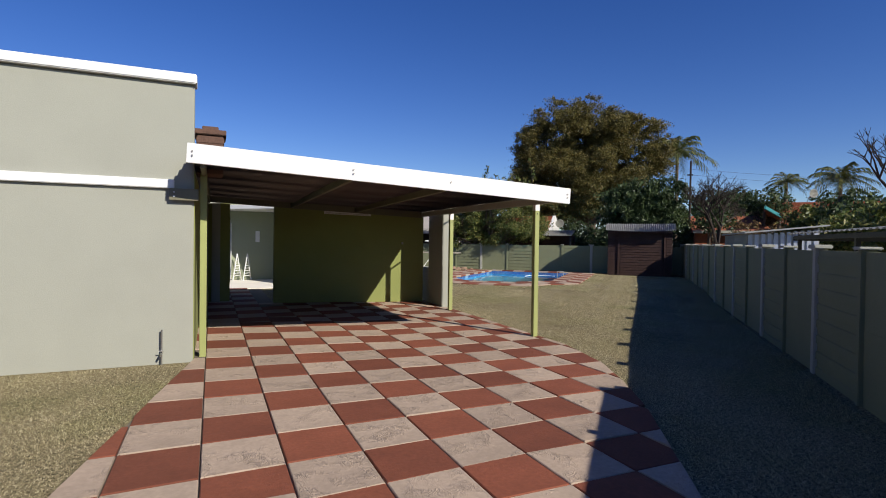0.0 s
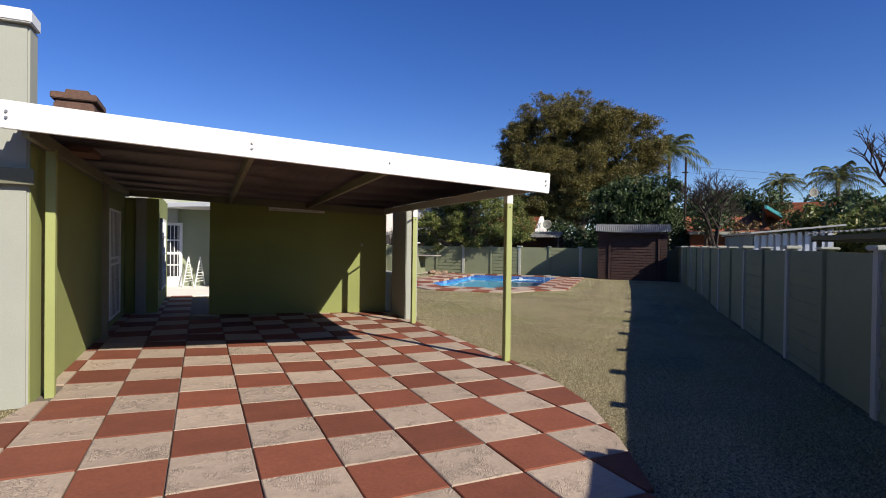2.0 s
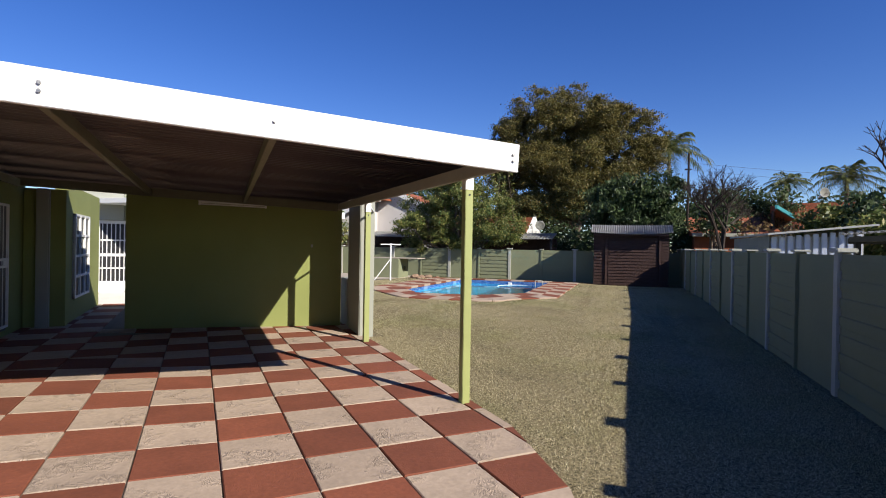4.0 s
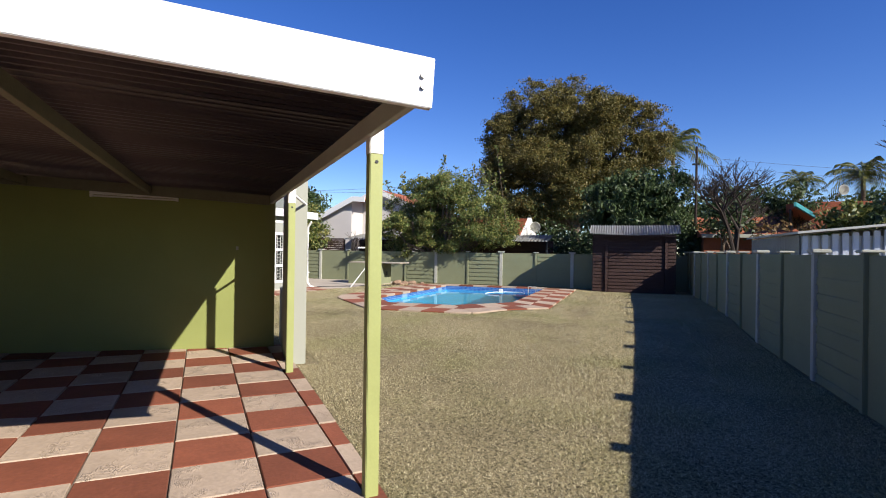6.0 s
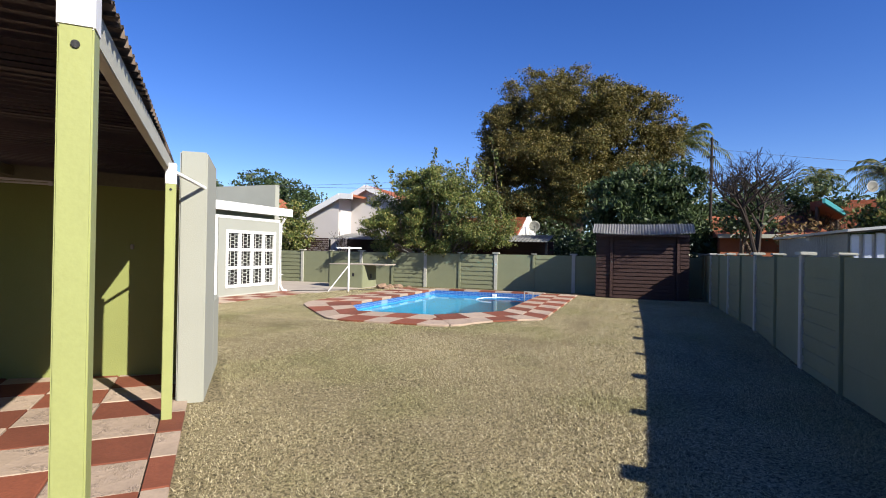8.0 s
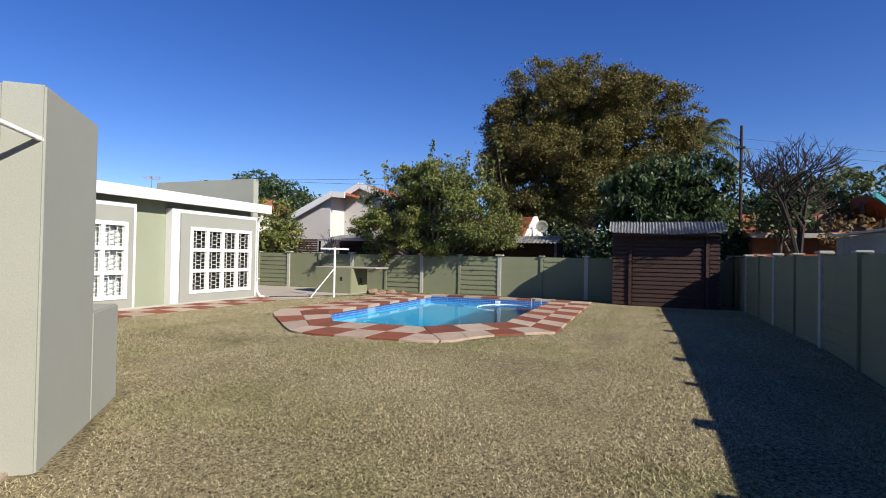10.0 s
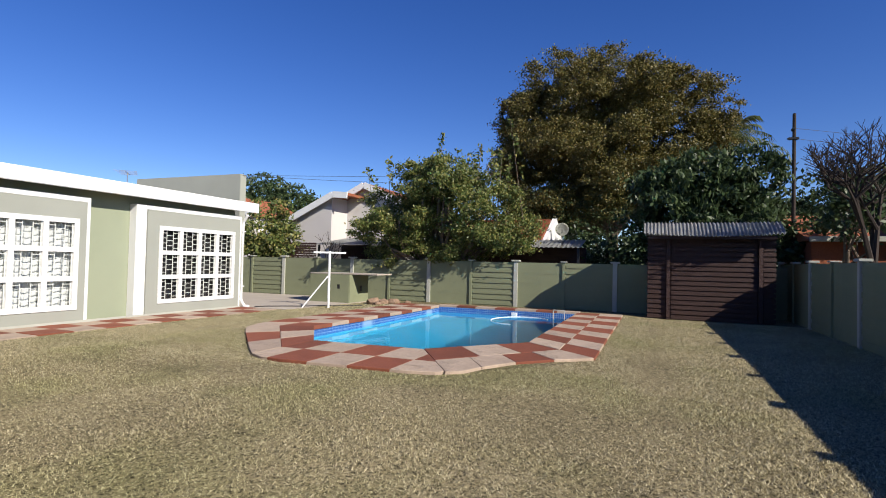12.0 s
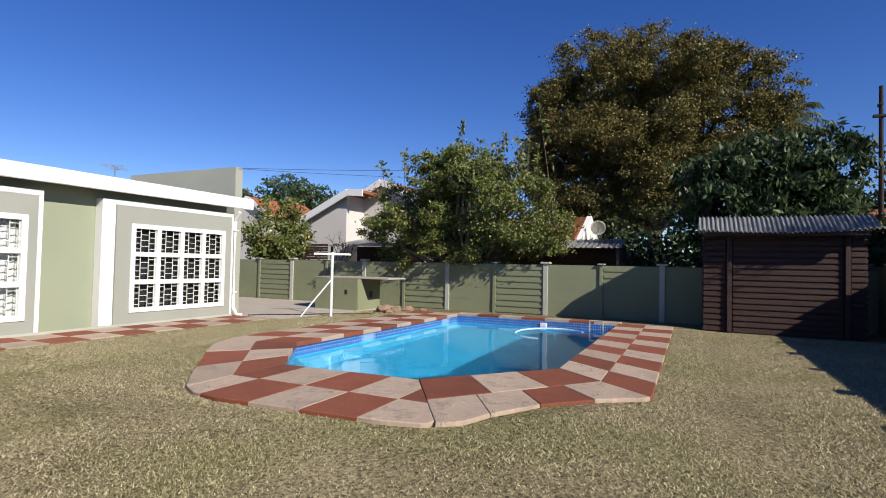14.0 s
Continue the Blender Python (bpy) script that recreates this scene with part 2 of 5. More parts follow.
def build_ground():
    us = [-3000, -900, -300, -120, -60, -40] + [x * 0.5 for x in range(-30, 28)] + [14 + 0.25 * k for k in range(0, 37)] + [24, 26, 30, 36, 45, 60, 90, 150, 300, 900, 3000]
    vs = [-3000, -900, -300, -120, -60, -40, -30, -20, -12, -8, -6.5, -5, -4, -3, -2, -1.5, -1, -0.5] + [-0.25 + 0.25 * k for k in range(0, 22)] + [5.5, 6, 6.5, 7, 7.5, 8, 8.5, 9, 10, 14, 20, 30, 40, 60, 120, 300, 900, 3000]
    hole = offset(POOL, 0.2)
    bm = bmesh.new()
    grid = {}
    for i, u in enumerate(us):
        for j, v in enumerate(vs):
            p = uv(u, v, lawn_height(u, v))
            grid[i, j] = bm.verts.new(p)
    for i in range(len(us) - 1):
        for j in range(len(vs) - 1):
            c = ((us[i] + us[i + 1]) / 2, (vs[j] + vs[j + 1]) / 2)
            if not inside(c, hole):
                bm.faces.new((grid[i, j], grid[i + 1, j], grid[i + 1, j + 1], grid[i, j + 1]))
    return tagged(part("ground", bm, GRASS, smooth=True), "short dry winter lawn, yellow-green", "lawn", kind="structure")


_n, _k = GRASS.node_tree.nodes, GRASS.node_tree.links
_g, _z, _r, _x = _n.new("ShaderNodeNewGeometry"), _n.new("ShaderNodeTexNoise"), _n.new("ShaderNodeMapRange"), _n.new("ShaderNodeMix")
_z.inputs["Scale"].default_value, _z.inputs["Detail"].default_value = 0.55, 6
_k.new(_g.outputs["Position"], _z.inputs["Vector"])
_r.inputs["From Min"].default_value, _r.inputs["From Max"].default_value, _r.inputs["To Max"].default_value = 0.48, 0.68, 0.6
_k.new(_z.outputs[0], _r.inputs[0])
_x.data_type, _x.blend_type = "RGBA", "MULTIPLY"
_k.new(_r.outputs[0], _x.inputs["Factor"])
_k.new(_n["Principled BSDF"].inputs["Base Color"].links[0].from_socket, _x.inputs["A"])
_x.inputs["B"].default_value = (0.72, 0.81, 0.60, 1)
# tufts and bare flecks a few centimetres wide
_f, _q, _y = _n.new("ShaderNodeTexNoise"), _n.new("ShaderNodeMapRange"), _n.new("ShaderNodeMix")
_f.inputs["Scale"].default_value, _f.inputs["Detail"].default_value, _f.inputs["Roughness"].default_value = 34.0, 3, 0.75
_k.new(_g.outputs["Position"], _f.inputs["Vector"])
_q.inputs["From Min"].default_value, _q.inputs["From Max"].default_value = 0.36, 0.62
_q.inputs["To Min"].default_value, _q.inputs["To Max"].default_value = 0.20, 1.5
_k.new(_f.outputs[0], _q.inputs[0])
_y.data_type, _y.blend_type = "RGBA", "MULTIPLY"
_y.inputs["Factor"].default_value = 1.0
_k.new(_x.outputs["Result"], _y.inputs["A"])
_k.new(_q.outputs[0], _y.inputs["B"])
_k.new(_y.outputs["Result"], _n["Principled BSDF"].inputs["Base Color"])
ground = build_ground()

# ---- paving of the carport and drive ----
PITCH = 0.6
RIGHT_EDGE = [(1.2, -3.9), (2.0, -2.75), (2.95, -1.4), (3.55, -0.35), (4.0, 0.6), (4.3, 1.8), (4.36, 4.0), (4.42, 7.0)]
BACK_A, BACK_B = (0.39, 9.17), (4.3, 8.35)


def tile_plan(i, j):
    g = 0.006
    poly = [(i * PITCH + g, j * PITCH + g), ((i + 1) * PITCH - g, j * PITCH + g), ((i + 1) * PITCH - g, (j + 1) * PITCH - g), (i * PITCH + g, (j + 1) * PITCH - g)]
    # the rows fan out slightly towards the house
    poly = [(x, y + 0.075 * max(0.0, 1.8 - x) * (0.1 + 0.6 * min(6.0, max(-1.5, y)))) for x, y in poly]
    for a, b in zip(RIGHT_EDGE, RIGHT_EDGE[1:]):
        poly = clip(poly, a, b)
    cy = (j + 0.5) * PITCH
    if cy > 2.6:
        poly = clip(poly, (-1.36, 9), (-1.36, 2))
    else:
        poly = clip(poly, (-1.36, 2.66), (-2.12, -1.4))
    if poly and i >= 0 and cy > 7:
        poly = clip(poly, (4.42, 8.5), (0.2, 9.2))
    if j == 4 and i <= -3:
        poly = clip(poly, (-1.3, 2.66), (-4, 2.66)) if i < -2 else poly
    return poly


def build_paving():
    floor = tagged(part("pavement", prism([(-1.36, 13.7), (-1.36, 2.66), (-2.11, -1.4), (-2.78, -5.0), (0.4, -5.0), (1.15, -4.0), (2.95, -1.38), (3.98, 0.62), (4.28, 1.8), (4.40, 7.0), (4.4, 8.3), (0.4, 9.3), (0.4, 13.7)], -0.12, -0.022), JOINT), "chequered red and buff slab paving of drive and carport", "paving", kind="structure")
    whole = {}
    for i in range(-6, 8):
        for j in range(-9, 23):
            if j >= 15 and i >= 1:
                continue
            poly = tile_plan(i, j)
            if len(poly) < 3 or area(poly) < 0.008:
                continue
            red = (i + j) % 2 == 1
            full = abs(area(poly) - (PITCH - 0.012) ** 2) < 1e-4
            lift = random.uniform(-0.004, 0.004)
            if full:
                if red not in whole:
                    h = PITCH / 2 - 0.006
                    whole[red] = part("slab", prism([(-h, -h), (h, -h), (h, h), (-h, h)], -0.05, 0.0, 0.007), TILE_R if red else TILE_L, floor)
                    ob = whole[red]
                else:
                    ob = new("slab", whole[red].data)
                    ob.parent = floor
                turn = random.choice((0, 90, 180, 270))
                ob.matrix_local = pose((i + 0.5) * PITCH, (j + 0.5) * PITCH, lift, random.uniform(-0.25, 0.25), random.uniform(-0.25, 0.25), turn + random.uniform(-0.4, 0.4))
            else:
                cx, cy = sum(p[0] for p in poly) / len(poly), sum(p[1] for p in poly) / len(poly)
                ob = part("slab", prism([(p[0] - cx, p[1] - cy) for p in poly], -0.05, 0.0, 0.007), TILE_R if red else TILE_L, floor)
                ob.matrix_local = pose(cx, cy, lift)
    return floor


# ---- carport walls ----
def structure(name, bm, material, label, category="wall"):
    return tagged(part(name, bm, material), label, category, kind="structure")


def wall_line(a, b, t, z0, z1, bevel=0.01):
    """A wall from a to b in plan, its thickness t to the left of that line."""
    a, b = Vector(a), Vector(b)
    d = b - a
    ang = math.atan2(d.y, d.x)
    m = Matrix.Translation((a.x, a.y, 0)) @ Matrix.Rotation(ang, 4, "Z")
    return box(0, d.length, 0, t, z0, z1, bevel, m)


def build_block():
    # the tall block beside the carport
    bm = box(-14.0, -1.36, 2.66, 2.96, -0.1, 3.80, 0.02)
    box_into(bm, -14.0, -1.362, 2.955, 8.6, -0.1, 2.70, 0.01)
    structure("wall_block", bm, WALL, "tall grey-green plastered house wall with parapet")
    structure("trim_parapet", box(-14.05, -1.33, 2.585, 2.93, 3.80, 3.93, 0.012), WHITE, "white painted parapet coping", "trim")
    structure("trim_band", box(-14.0, -1.60, 2.60, 2.66, 2.36, 2.48, 0.008), WHITE, "white painted plaster band", "trim")


build_block()
bm = bmesh.new()
for (wx, wy), wz in ((BACK_A, 2.74), (BACK_B, 2.46)):
    for dy in (0.0, 0.24):
        for z in (-0.1, wz):
            bm.verts.new((wx, wy + dy, z))
bmesh.ops.convex_hull(bm, input=bm.verts[:])
structure("wall_carport_back", bm, LIME, "lime green plastered wall at back of carport")
structure("wall_fin", wall_line((4.575, 6.98), (4.677, 8.19), 0.27, -0.1, 2.65, 0.015), WALL, "grey-green plastered fin wall at carport corner")
structure("wall_fin_low", wall_line((4.677, 8.192), (4.75, 9.05), 0.27, -0.1, 0.95, 0.015), WALL, "low grey-green plastered wall beside fin")


def build_carport():
    c = thing("carport", "steel carport with white fascia and brown corrugated roof on lime posts", "carport")
    A, B = Vector((-1.42, 2.02, 2.895)), Vector((4.22, 1.66, 2.58))

    def beam(name, a, b, h, t, material, label=""):
        a, b = Vector(a), Vector(b)
        d = b - a
        ang = math.atan2(d.y, d.x)
        slope = math.atan2(d.z, d.xy.length)
        m = Matrix.Translation(a) @ Matrix.Rotation(ang, 4, "Z") @ Matrix.Rotation(-slope, 4, "Y")
        return part(name, box(0, d.length, -t / 2, t / 2, -h, 0, 0.004, m), material, c, label)

    beam("fascia", A, B, 0.25, 0.05, WHITE, "white painted front fascia beam")
    # corrugated sheet, falling to the open side
    bm = bmesh.new()
    rows = []
    back = 10.0
    n = 390
    for k in range(n + 1):
        s = k / n
        z = 0.019 * math.cos(s * 64 * 2 * math.pi)
        pts = []
        for q in (0.0, 0.5, 1.0):
            x = -1.42 + q * (4.19 + 0.06 * min(1.0, s * 12) + 1.42)
            y = (2.0 - 0.35 * q) + s * (back - 0.75 * q - (2.0 - 0.35 * q))
            pts.append(bm.verts.new((x, y, 2.80 - 0.27 * q + z - 0.02 * s)))
        rows.append(pts)
    for a, b in zip(rows, rows[1:]):
        for k in range(2):
            bm.faces.new((a[k], a[k + 1], b[k + 1], b[k]))
    bmesh.ops.solidify(bm, geom=bm.faces[:], thickness=0.003)
    part("roof_sheet", bm, ROOF_UNDER, c, "brown corrugated sheet", smooth=True)
    beam("side_beam", (4.16, 1.70, 2.50), (4.24, 8.4, 2.49), 0.13, 0.05, FENCE_POST, "cream painted side beam")
    beam("side_beam", (-1.24, 2.05, 2.72), (-1.20, 9.0, 2.70), 0.13, 0.06, OLD_STEEL)
    for x, xb in ((0.68, 0.80), (2.14, 2.45)):
        zt = 2.74 - 0.27 * (x + 1.42) / 5.69
        beam("purlin", (x, 1.9, zt), (xb, 8.9, zt - 0.02), 0.11, 0.06, OLD_STEEL)
    beam("rear_beam", (-1.3, 9.36, 2.775), (4.2, 8.28, 2.49), 0.16, 0.05, OLD_STEEL)
    beam("brace", (4.29, 6.43, 2.36), (4.56, 7.02, 2.28), 0.03, 0.03, WHITE, "white painted tie to fin wall")
    for x, y, zt in ((-1.24, 2.97, 2.62), (4.225, 2.64, 2.44), (4.26, 6.40, 2.40), (-1.24, 6.5, 2.6)):
        p = part("post", box(x - 0.045, x + 0.045, y - 0.045, y + 0.045, -0.03, zt, 0.005), POST if y < 5 or x > 0 else OLD_STEEL, c)
        if x > 0:
            part("cap", box(x - 0.048, x + 0.048, y - 0.049, y + 0.048, zt - 0.18, zt + 0.02, 0.005), WHITE, p, "white painted post head")
            part("bolt_hole", tube_into(bmesh.new(), (x, y - 0.0455, zt - 0.23), (x, y - 0.05, zt - 0.23), 0.012, 0.012, 10), DARK, p)
    part("bracket_plate", box(-1.66, -1.30, 2.575, 2.60, 2.20, 2.36, 0.004), OLD_STEEL, c, "dull grey steel fixing plate")
    for dz in (2.25, 2.31):
        part("bolt", tube_into(bmesh.new(), (-1.6, 2.576, dz), (-1.6, 2.562, dz), 0.012, 0.012, 8), WHITE, c)
    for f in (0.01, 0.372, 0.63, 0.988):
        q = A.lerp(B, f)
        for dz in ((-0.10, -0.155) if f != 0.63 else (-0.12,)):
            part("bolt", tube_into(bmesh.new(), (q.x, q.y - 0.022, q.z + dz), (q.x, q.y - 0.04, q.z + dz), 0.013, 0.013, 8), BRASS, c)
    return c


carport = build_carport()


# ---- back house with windows ----
def build_house():
    structure("wall_house_recess", box(11.6, 19.05, 9.05, 9.3, -0.1, 2.798, 0.01, HOUSE), SAGE, "sage green plastered wall between window bays")
    structure("roof_house", box(11.3, 19.3, 8.9, 17, 2.80, 2.96, 0.01, HOUSE), WHITE, "flat house roof slab", "roof")
    structure("wall_house_end", box(18.8, 19.05, 9.31, 17, -0.1, 2.798, 0.01, HOUSE), SAGE, "sage green plastered end wall of house")
    structure("trim_fascia", box(11.2, 19.5, 8.62, 8.68, 2.748, 3.016, 0.01, HOUSE), WHITE, "white painted roof fascia", "trim")
    structure("roof_eave", box(11.2, 19.48, 8.683, 8.897, 2.80, 2.86, 0.01, HOUSE), WHITE, "white eave soffit", "roof")
    structure("wall_parapet_far", box(19.9, 20.15, 9.7, 14.0, 0.0, 3.98, 0.01, HOUSE), WALL, "grey-green plastered side wing wall rising behind roof edge")


def build_bay(u0, u1, w0, w1, cols, name, full_left):
    """A grey window bay with a white surround, a grid window and burglar bars."""
    z0, z1 = 0.40, 2.18
    v = 8.8
    bm = bmesh.new()
    for a in ((u0, w0, -0.1, 2.52), (w1, u1, -0.1, 2.52), (w0, w1, -0.1, z0), (w0, w1, z1, 2.52)):
        box_into(bm, a[0], a[1], v, 9.05, a[2], a[3], 0.0, HOUSE)
    structure("wall_" + name, bm, BAYGREY, "grey-green plastered window bay")
    bm = box(u0 - 0.26, u0 - 0.002, v + 0.03, 9.05, 0.0, 2.62, 0.008, HOUSE)
    box_into(bm, u0 - 0.002, u1 + 0.09, v + 0.03, 9.05, 2.525, 2.62, 0.006, HOUSE)
    box_into(bm, u1 + 0.003, u1 + 0.09, v + 0.03, 9.05, 0.0, 2.524, 0.006, HOUSE)
    structure("trim_" + name, bm, WHITE, "white painted surround of window bay", "trim")
    win = thing("window_" + name[-1], "white steel window with small panes and burglar bars", "window", HOUSE.copy(), kind="structure")
    f = 0.095
    bm = bmesh.new()
    cw, rh = (w1 - w0 - f) / cols, (z1 - z0 - f) / 3
    for k in range(cols + 1):
        box_into(bm, w0 + k * cw, w0 + k * cw + f, v - 0.02, v + 0.05, z0, z1, 0.003)
    for k in range(4):
        box_into(bm, w0, w1, v - 0.018, v + 0.048, z0 + k * rh, z0 + k * rh + f, 0.003)
    part("window_frame", bm, WHITE, win)
    return win, cw, rh, f, z0, v, w0


build_house()
BAYS = [build_bay(12.3, 14.80, 12.86, 14.65, 3, "bay_1", True), build_bay(16.16, 18.99, 16.46, 18.80, 4, "bay_2", True)]


# ---- pool ----
OUTER = [(13.2, 3.35), (13.36, 0.5), (15.3, -0.95), (22.6, -0.95), (22.6, 5.6), (15.75, 5.62)]
HULL = [(15.0, 4.92), (13.75, 3.72), (13.42, 3.38), (13.27, 3.1), (13.22, 2.75), (13.34, 1.0), (13.42, 0.68), (13.6, 0.45), (15.1, -0.8), (15.35, -0.93), (22.95, -0.95), (22.95, 5.6), (16.1, 5.62), (15.5, 5.35)]


def ring_tiles(parent):
    inner = offset(POOL, -0.03)
    rings = [[tuple(Vector(a).lerp(Vector(b), f)) for a, b in zip(inner, OUTER)] for f in (0.0, 0.5, 1.0)]
    n = len(POOL)
    quads = []
    # the near edge is laid in straight rows, ending at the mitres of its two corners
    seams = (0.05, 0.62, 1.23, 1.8, 2.36, 2.98, 3.6)
    for k, (v0, v1) in enumerate(zip(seams, seams[1:])):
        for r, (u0, u1) in enumerate(((13.1, 14.02), (14.02, 14.95))):
            poly = [(u0, v0), (u1, v0), (u1, v1), (u0, v1)]
            for a, b in ((inner[0], OUTER[0]), (inner[1], inner[0]), (OUTER[1], inner[1])):
                poly = clip(poly, a, b) if len(poly) > 2 else []
            if len(poly) > 2:
                quads.append(([Vector(p) for p in poly], (k + r) % 2 == 0))
    for k in range(1, n):
        if k == 3:
            continue
        m = max(1, round((Vector(POOL[k]) - Vector(POOL[(k + 1) % n])).length / 0.62))
        for r in range(2):
            mm = m + (1 if k == 1 and r == 1 else 0)
            for s in range(mm):
                q = []
                for ring, sa in ((r, s), (r, s + 1), (r + 1, s + 1), (r + 1, s)):
                    a, b = Vector(rings[ring][k]), Vector(rings[ring][(k + 1) % n])
                    c = a.lerp(b, sa / mm)
                    if k == 1 and ring == 2:
                        c += Vector((0.64, 0.77)) * 0.27 * math.sin(math.pi * sa / mm)
                    q.append(c)
                red = (s + r + k) % 2
                if k == 1:
                    red = (1, 0, 1)[s] if r == 0 else (0, 0, 1, 0)[s]
                if k == 2:
                    red = (s + r) % 2
                quads.append((q, red))
    for s in range(7):
        v0, v1 = 0.2 + s * 0.6, 0.2 + (s + 1) * 0.6
        quads.append(([Vector((22.61, v0)), Vector((22.95, v0)), Vector((22.95, v1)), Vector((22.61, v1))], s % 2))
    hull = HULL if area(HULL) > 0 else HULL[::-1]
    for q, red in quads:
        c = sum(q, Vector((0, 0))) / len(q)
        poly = [tuple(c + (p - c) * (1 - 0.004 / max(0.1, (p - c).length))) for p in q]
        if area(poly) < 0:
            poly = poly[::-1]
        for a, b in zip(hull, hull[1:] + hull[:1]):
            poly = clip(poly, a, b) if poly else poly
        if len(poly) < 3 or area(poly) < 0.01:
            continue
        ob = part("slab", prism([(p[0] - c.x, p[1] - c.y) for p in poly], -0.075, 0.0, 0.007), TILE_R if red else TILE_L, parent)
        ob.matrix_local = pose(c.x, c.y, 0.2 + random.uniform(-0.004, 0.004))


def build_pool():
    pool = thing("swimming_pool", "blue plastered swimming pool full of water with chequered slab coping", "pool", HOUSE.copy(), kind="structure")
    wl = 0.02
    bm = bmesh.new()
    bot = [bm.verts.new((p[0], p[1], -0.28)) for p in POOL]
    ins = [bm.verts.new((p[0], p[1], -1.2)) for p in offset(POOL, -0.25)]
    k = len(POOL)
    for i in range(k):
        bm.faces.new((bot[i], bot[(i + 1) % k], ins[(i + 1) % k], ins[i]))
    bm.faces.new(ins)
    bmesh.ops.recalc_face_normals(bm, faces=bm.faces)
    part("basin", bm, POOL_IN, pool)
    bm = bmesh.new()
    a = [[bm.verts.new((p[0], p[1], z)) for p in offset(POOL, d)] for d, z in ((0.0, -0.28), (0.0, 0.145), (0.3, 0.145), (0.3, -0.28))]
    for r in range(4):
        for i in range(k):
            bm.faces.new((a[r][i], a[r][(i + 1) % k], a[(r + 1) % 4][(i + 1) % k], a[(r + 1) % 4][i]))
    bmesh.ops.recalc_face_normals(bm, faces=bm.faces)
    part("waterline_band", bm, POOL_TILE, pool, "blue mosaic waterline band")
    ring_tiles(pool)
    bm = bmesh.new()
    bm.faces.new([bm.verts.new((p[0], p[1], wl)) for p in offset(POOL, 0.01)][::-1])
    bmesh.ops.recalc_face_normals(bm, faces=bm.faces)
    for f in bm.faces:
        if f.normal.z < 0:
            f.normal_flip()
    w = part("water", bm, WATER)
    w.matrix_world = HOUSE.copy()
    w.visible_shadow = False
    tagged(w, "clear blue pool water with faint ripples", "water", kind="structure")


def water_material():
    m = bpy.data.materials.new("pool_water")
    m.use_nodes = True
    N, K = m.node_tree.nodes, m.node_tree.links
    N.remove(N["Principled BSDF"])
    gl = N.new("ShaderNodeBsdfGlass")
    gl.inputs["Color"].default_value = (0.80, 0.96, 1.0, 1)
    gl.inputs["Roughness"].default_value, gl.inputs["IOR"].default_value = 0.0, 1.33
    co, nz, bp = N.new("ShaderNodeTexCoord"), N.new("ShaderNodeTexNoise"), N.new("ShaderNodeBump")
    nz.inputs["Scale"].default_value = 2.6
    K.new(co.outputs["Object"], nz.inputs["Vector"])
    K.new(nz.outputs[0], bp.inputs["Height"])
    bp.inputs["Strength"].default_value, bp.inputs["Distance"].default_value = 0.10, 0.04
    K.new(bp.outputs[0], gl.inputs["Normal"])
    K.new(gl.outputs[0], N["Material Output"].inputs[0])
    return m


WATER = water_material()
build_pool()


# ---- fences ----
def fence_run(name, p0, p1, step, height, pale, label, slatted, wide=0.13, capped=True):
    """A precast concrete fence: posts with slabs slid between them."""
    a, b = Vector(p0), Vector(p1)
    d = b - a
    n = max(1, round(d.length / step))
    f = thing(name, label, "fence", Matrix.Translation((a.x, a.y, 0)) @ Matrix.Rotation(math.atan2(d.y, d.x), 4, "Z"))
    st = d.length / n
    for k in range(n + 1):
        z = p0[2] + (p1[2] - p0[2]) * k / n
        isp = pale(k)
        w = wide if isp else wide * 0.72
        ob = part("post", box(-w / 2, w / 2, -0.07, 0.07, -0.1, height + 0.02, 0.008), FENCE_POST if isp else FENCE, f)
        ob.matrix_local = pose(k * st, 0, z, 0, 0, random.uniform(-1.5, 1.5))
        if capped:
            cap = 0.07 if isp else 0.05
            bm = box(-w / 2 - cap, w / 2 + cap, -0.11, 0.11, height + 0.02, height + (0.075 if isp else 0.055), 0.012)
            part("cap", bm, FENCE_POST, ob, "pale concrete post cap")
        if k == n:
            break
        rows = 4
        for r in range(rows):
            h = height / rows
            thick = 0.025 + 0.003 * (r % 2)
            bm = box(wide / 2 - 0.05, st - wide / 2 + 0.05, -thick, thick, r * h - 0.012, (r + 1) * h - 0.003, 0.004)
            if slatted(k):
                for q in range(2):
                    box_into(bm, wide / 2, st - wide / 2, -0.045, 0.045, r * h + (q + 0.08) * h / 2, r * h + (q + 0.62) * h / 2, 0.008)
            ob = part("panel", bm, FENCE, f)
            ob.matrix_local = pose(k * st, 0, z + random.uniform(-0.004, 0.004))
    return f


def P3(u, v):
    p = uv(u, v)
    return (p.x, p.y, lawn_height(u))


fence_run("drive_fence", P3(-11.5, -5.387)[:2] + (-0.05,), P3(0.60, -5.286)[:2] + (-0.05,), 1.53, 1.90, lambda k: k % 2 == 0, "tall green precast concrete slab fence along the drive", lambda k: False, capped=False)
fence_run("side_fence", P3(0.74, -5.284)[:2] + (-0.05,), P3(25.22, -5.072)[:2] + (-0.05,), 1.53, 1.695, lambda k: k % 2 == 0, "green precast concrete slab fence with pale capped posts", lambda k: k % 2 == 1)
fence_run("back_fence", P3(24.3, 16.04), P3(24.3, -5.17), 1.515, 1.42, lambda k: k % 2 == 1, "green precast concrete back fence, every other panel ribbed", lambda k: k % 2 == 0)


